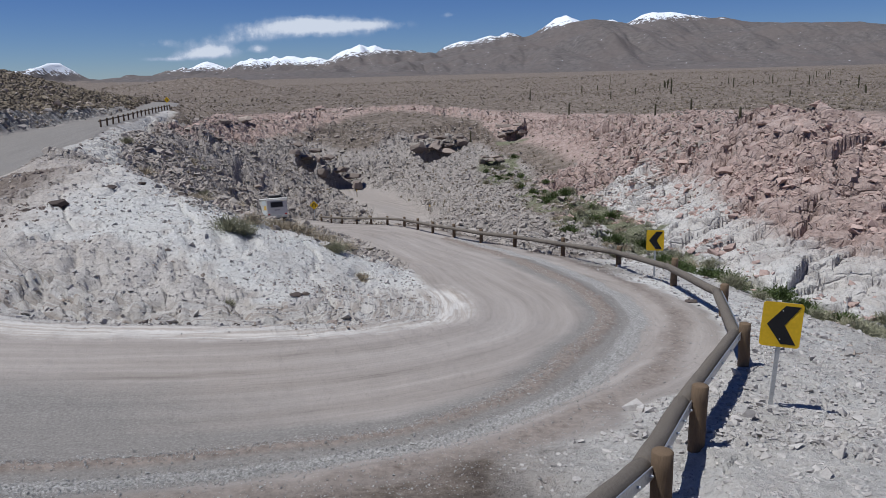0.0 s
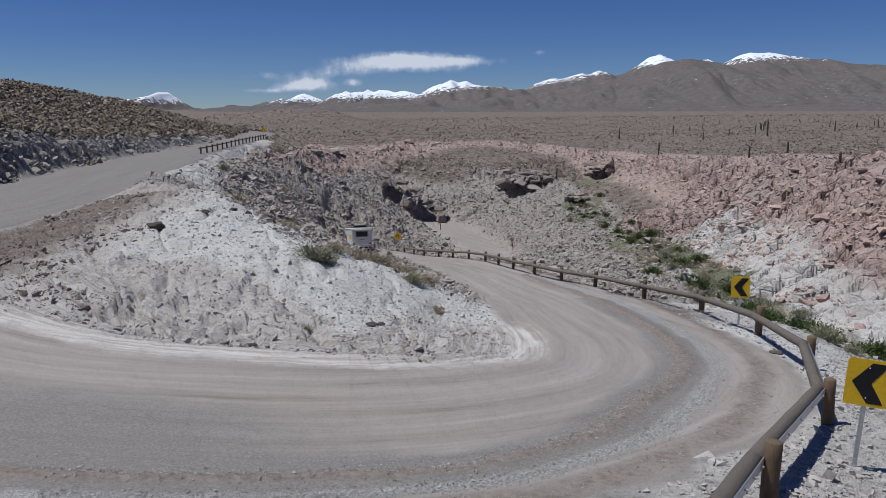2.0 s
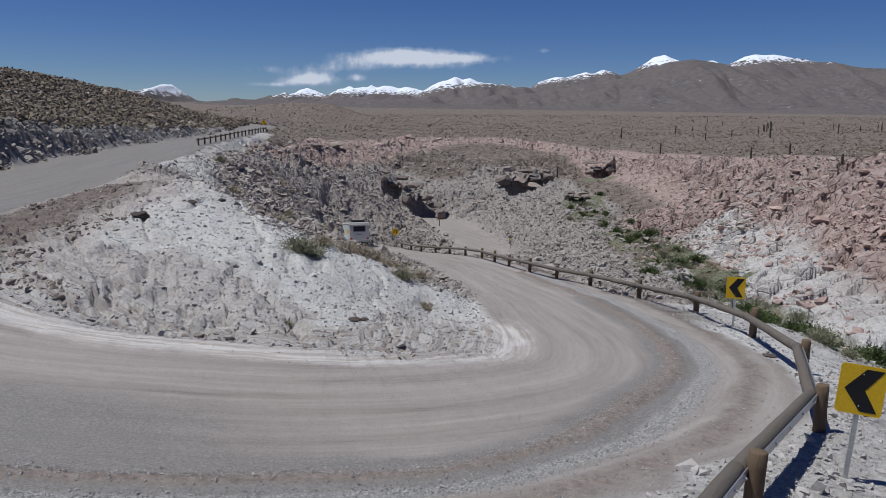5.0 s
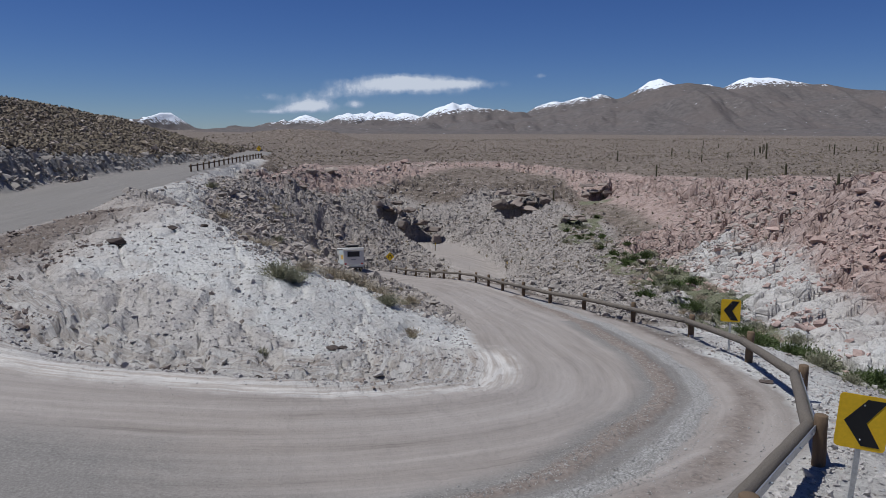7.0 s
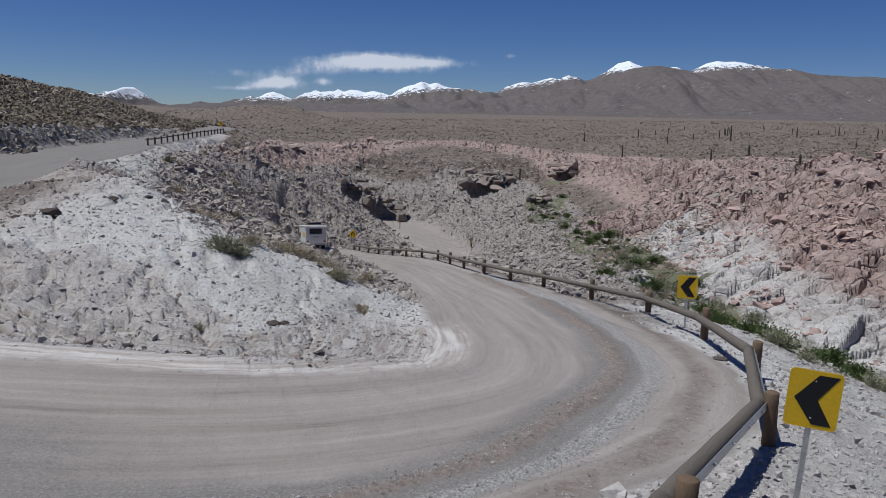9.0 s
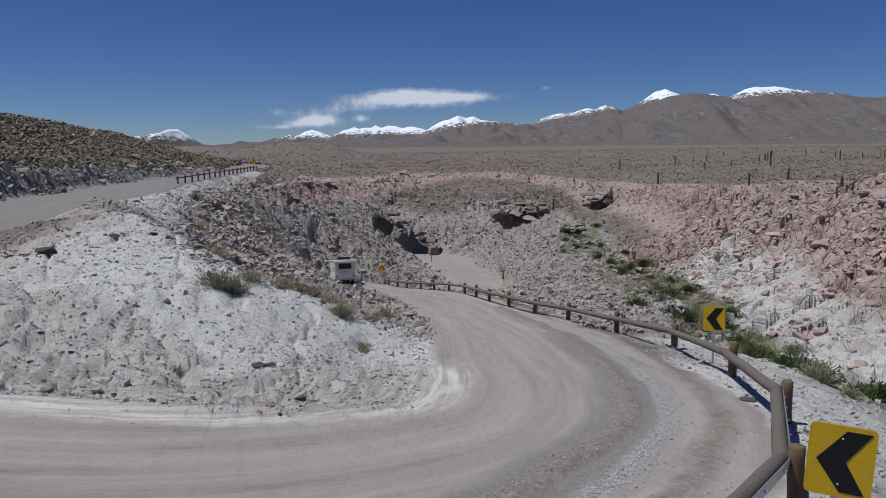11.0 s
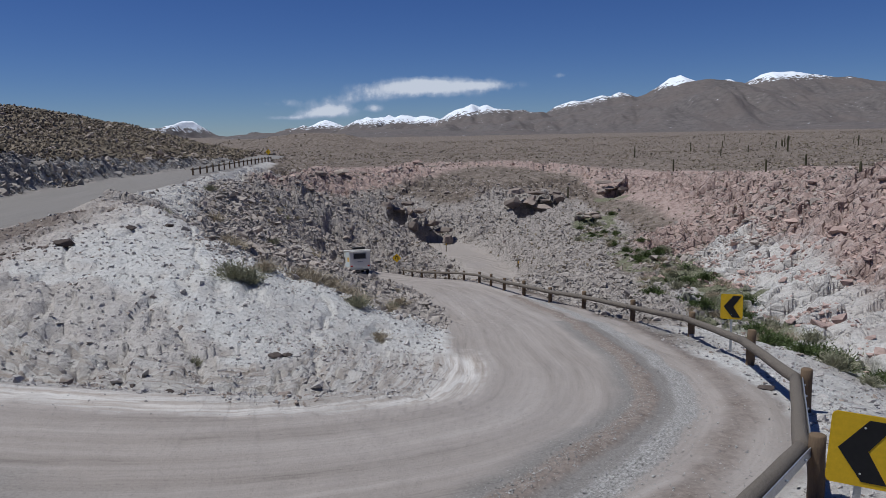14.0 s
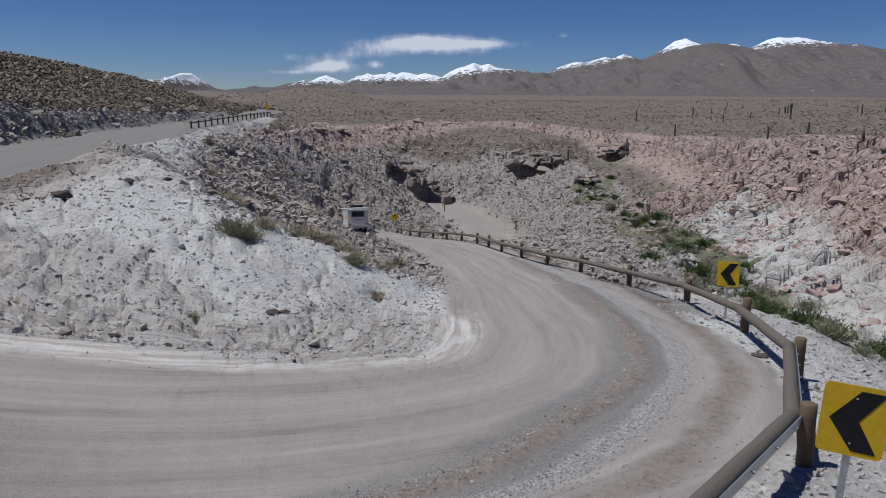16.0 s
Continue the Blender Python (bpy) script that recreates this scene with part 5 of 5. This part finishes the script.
KINDS = {"sage": [shrub_mesh(k, 330, SAGE, 1, .8, .022) for k in range(3)], "straw": [shrub_mesh(10 + k, 330, STRAW, 1.1, .6, .018) for k in range(3)],
         "green": [shrub_mesh(20 + k, 300, LEAF, 1, .8, .035) for k in range(3)]}
SAYS = {"sage": "grey-green desert bush on stony ground", "straw": "dry straw-coloured bush on stony ground", "green": "green leafy bush in the ravine bed"}

def shrub(kind, x, y, size, k=0):
    ob = new("shrub", KINDS[kind][k % 3])
    ob.matrix_world = Matrix.Translation((x, y, height(x, y) - .03)) @ pose(0, 0, 0, 0, 0, k * 77) @ Matrix.Diagonal((size, size, size, 1))
    return tagged(ob, SAYS[kind], "bush", kind + " bushes")

for k, (kind, x, y, s) in enumerate((("sage", -4.9, 23.1, .42), ("sage", -4.5, 23.3, .36), ("straw", -4.5, 24.6, .36), ("straw", -4.0, 26.2, .45), ("straw", -3.5, 25.9, .4), ("straw", -3.1, 26.1, .38), ("straw", -4.3, 27.6, .42),
                                     ("straw", -4.3, 29, .5), ("sage", -3.9, 28.6, .42), ("straw", -2.5, 25.6, .36), ("straw", -2.1, 25.1, .36), ("sage", -2.0, 24.6, .3), ("straw", -8.3, 32.5, .45), ("straw", -7.6, 31, .4),
                                     ("straw", -1.2, 23.2, .25), ("straw", -5.6, 31.5, .5), ("straw", -10.5, 37, .5), ("sage", -4.0, 18.2, .14), ("straw", -13, 45, .6), ("straw", -15.5, 50, .6), ("straw", -12.3, 40.5, .5))):
    shrub(kind, x, y, s * 1.7, k)
slope = dense(LINES["slope_under_rail"], .02) + dense(LINES["slope_low"], .02) + dense(LINES["mound_back"], .02)
for k in range(60):
    p = rng.choice(slope)
    x, y = p[0] + rng.gauss(0, 2), p[1] + rng.gauss(0, 2)
    if float(sample(np.array([x]), np.array([y]), "flat")["flat"][0]) < .05:
        shrub("straw" if rng.random() < .75 else "sage", x, y, rng.uniform(.3, .75), k)
bed = dense(LINES["gully_bed"][1:], .02)
for k in range(190):
    p = bed[min(int(rng.random() ** .8 * len(bed)), len(bed) - 1)]
    x, y = p[0] + rng.gauss(0, .9), p[1] + rng.gauss(0, 1.0)
    if y < 16:
        continue
    shrub("green" if rng.random() < .45 else "sage" if rng.random() < .6 else "straw", x, y, rng.uniform(.35, .8), k)
for k, (x, y) in enumerate(((10.0, 27.2), (10.4, 25.8), (10.9, 24.6), (11.4, 25.6), (11.8, 24.3), (10.3, 28.6), (12.6, 23.4), (13.6, 22.6), (11.0, 29.6))):
    shrub("green", x, y, .55, k)
for k, (x, y) in enumerate(((14.2, 21.6), (14.9, 22.8), (16.1, 20.6), (12.4, 22.2), (13.4, 21.2))):
    shrub("sage", x, y, .5, k)

def cactus_mesh(seed):
    """A ribbed column with a rounded, narrowing tip."""
    rng = random.Random(seed)
    bm = bmesh.new()
    rings = []
    for t, g in ((0, .8), (.15, .95), (.5, 1), (.8, .95), (.93, .7), (1, .25)):
        ring = []
        for k in range(16):
            r = .13 * g * (1 if k % 2 else .82)
            ring.append(bm.verts.new((r * math.cos(k * math.pi / 8) + .05 * t * rng.uniform(-.3, .3), r * math.sin(k * math.pi / 8), t)))
        rings.append(ring)
    for p, q in zip(rings, rings[1:]):
        for k in range(16):
            bm.faces.new((p[k], p[(k + 1) % 16], q[(k + 1) % 16], q[k]))
    bm.faces.new(rings[-1])
    mesh = bpy.data.meshes.new("cactus")
    bm.to_mesh(mesh)
    bm.free()
    mesh.materials.append(CACTUS)
    return mesh

CACTI = [cactus_mesh(k) for k in range(3)]
def cactus(x, y, tall, k):
    ob = new("cactus", CACTI[k % 3])
    wide = .5 + tall * .2
    ob.matrix_world = Matrix.Translation((x, y, height(x, y) - .05)) @ Matrix.Diagonal((wide, wide, tall, 1))
    return tagged(ob, "dark columnar cactus standing on the stony plain", "cactus", "cacti")

for k, (x, y, t) in enumerate(((27.5, 61, 1.7), (25.6, 55, 1.1), (30, 88, 1.5), (31, 80, 1.4), (54.5, 150, 3.0), (29.6, 165, 2.4), (27.5, 120, 2.0), (12, 118, 1.8))):
    cactus(x, y, t, k)
for k in range(46):
    a, r = radians(rng.uniform(4, 36) ** .5 * 6), 110 + 260 * rng.random() ** .6
    cactus(r * math.sin(a), r * math.cos(a), rng.uniform(1.0, 2.6), k)

# small marker posts beside the loop of the lower road
def marker_post(x, y):
    post = new("marker_post")
    post.location = (x, y, height(x, y))
    part("stake", box(.1, .05, 1.2, (0, 0, .45), .008), POST, post)
    part("reflector", box(.1, .012, .22, (0, -.034, .86), .004), YELLOW, post, "yellow reflector")
    return tagged(post, "short marker post with yellow reflector beside the track", "marker post", "marker posts")

for x, y in ((-4.6, 98), (3.9, 84), (3.6, 77.5)):
    marker_post(x, y)
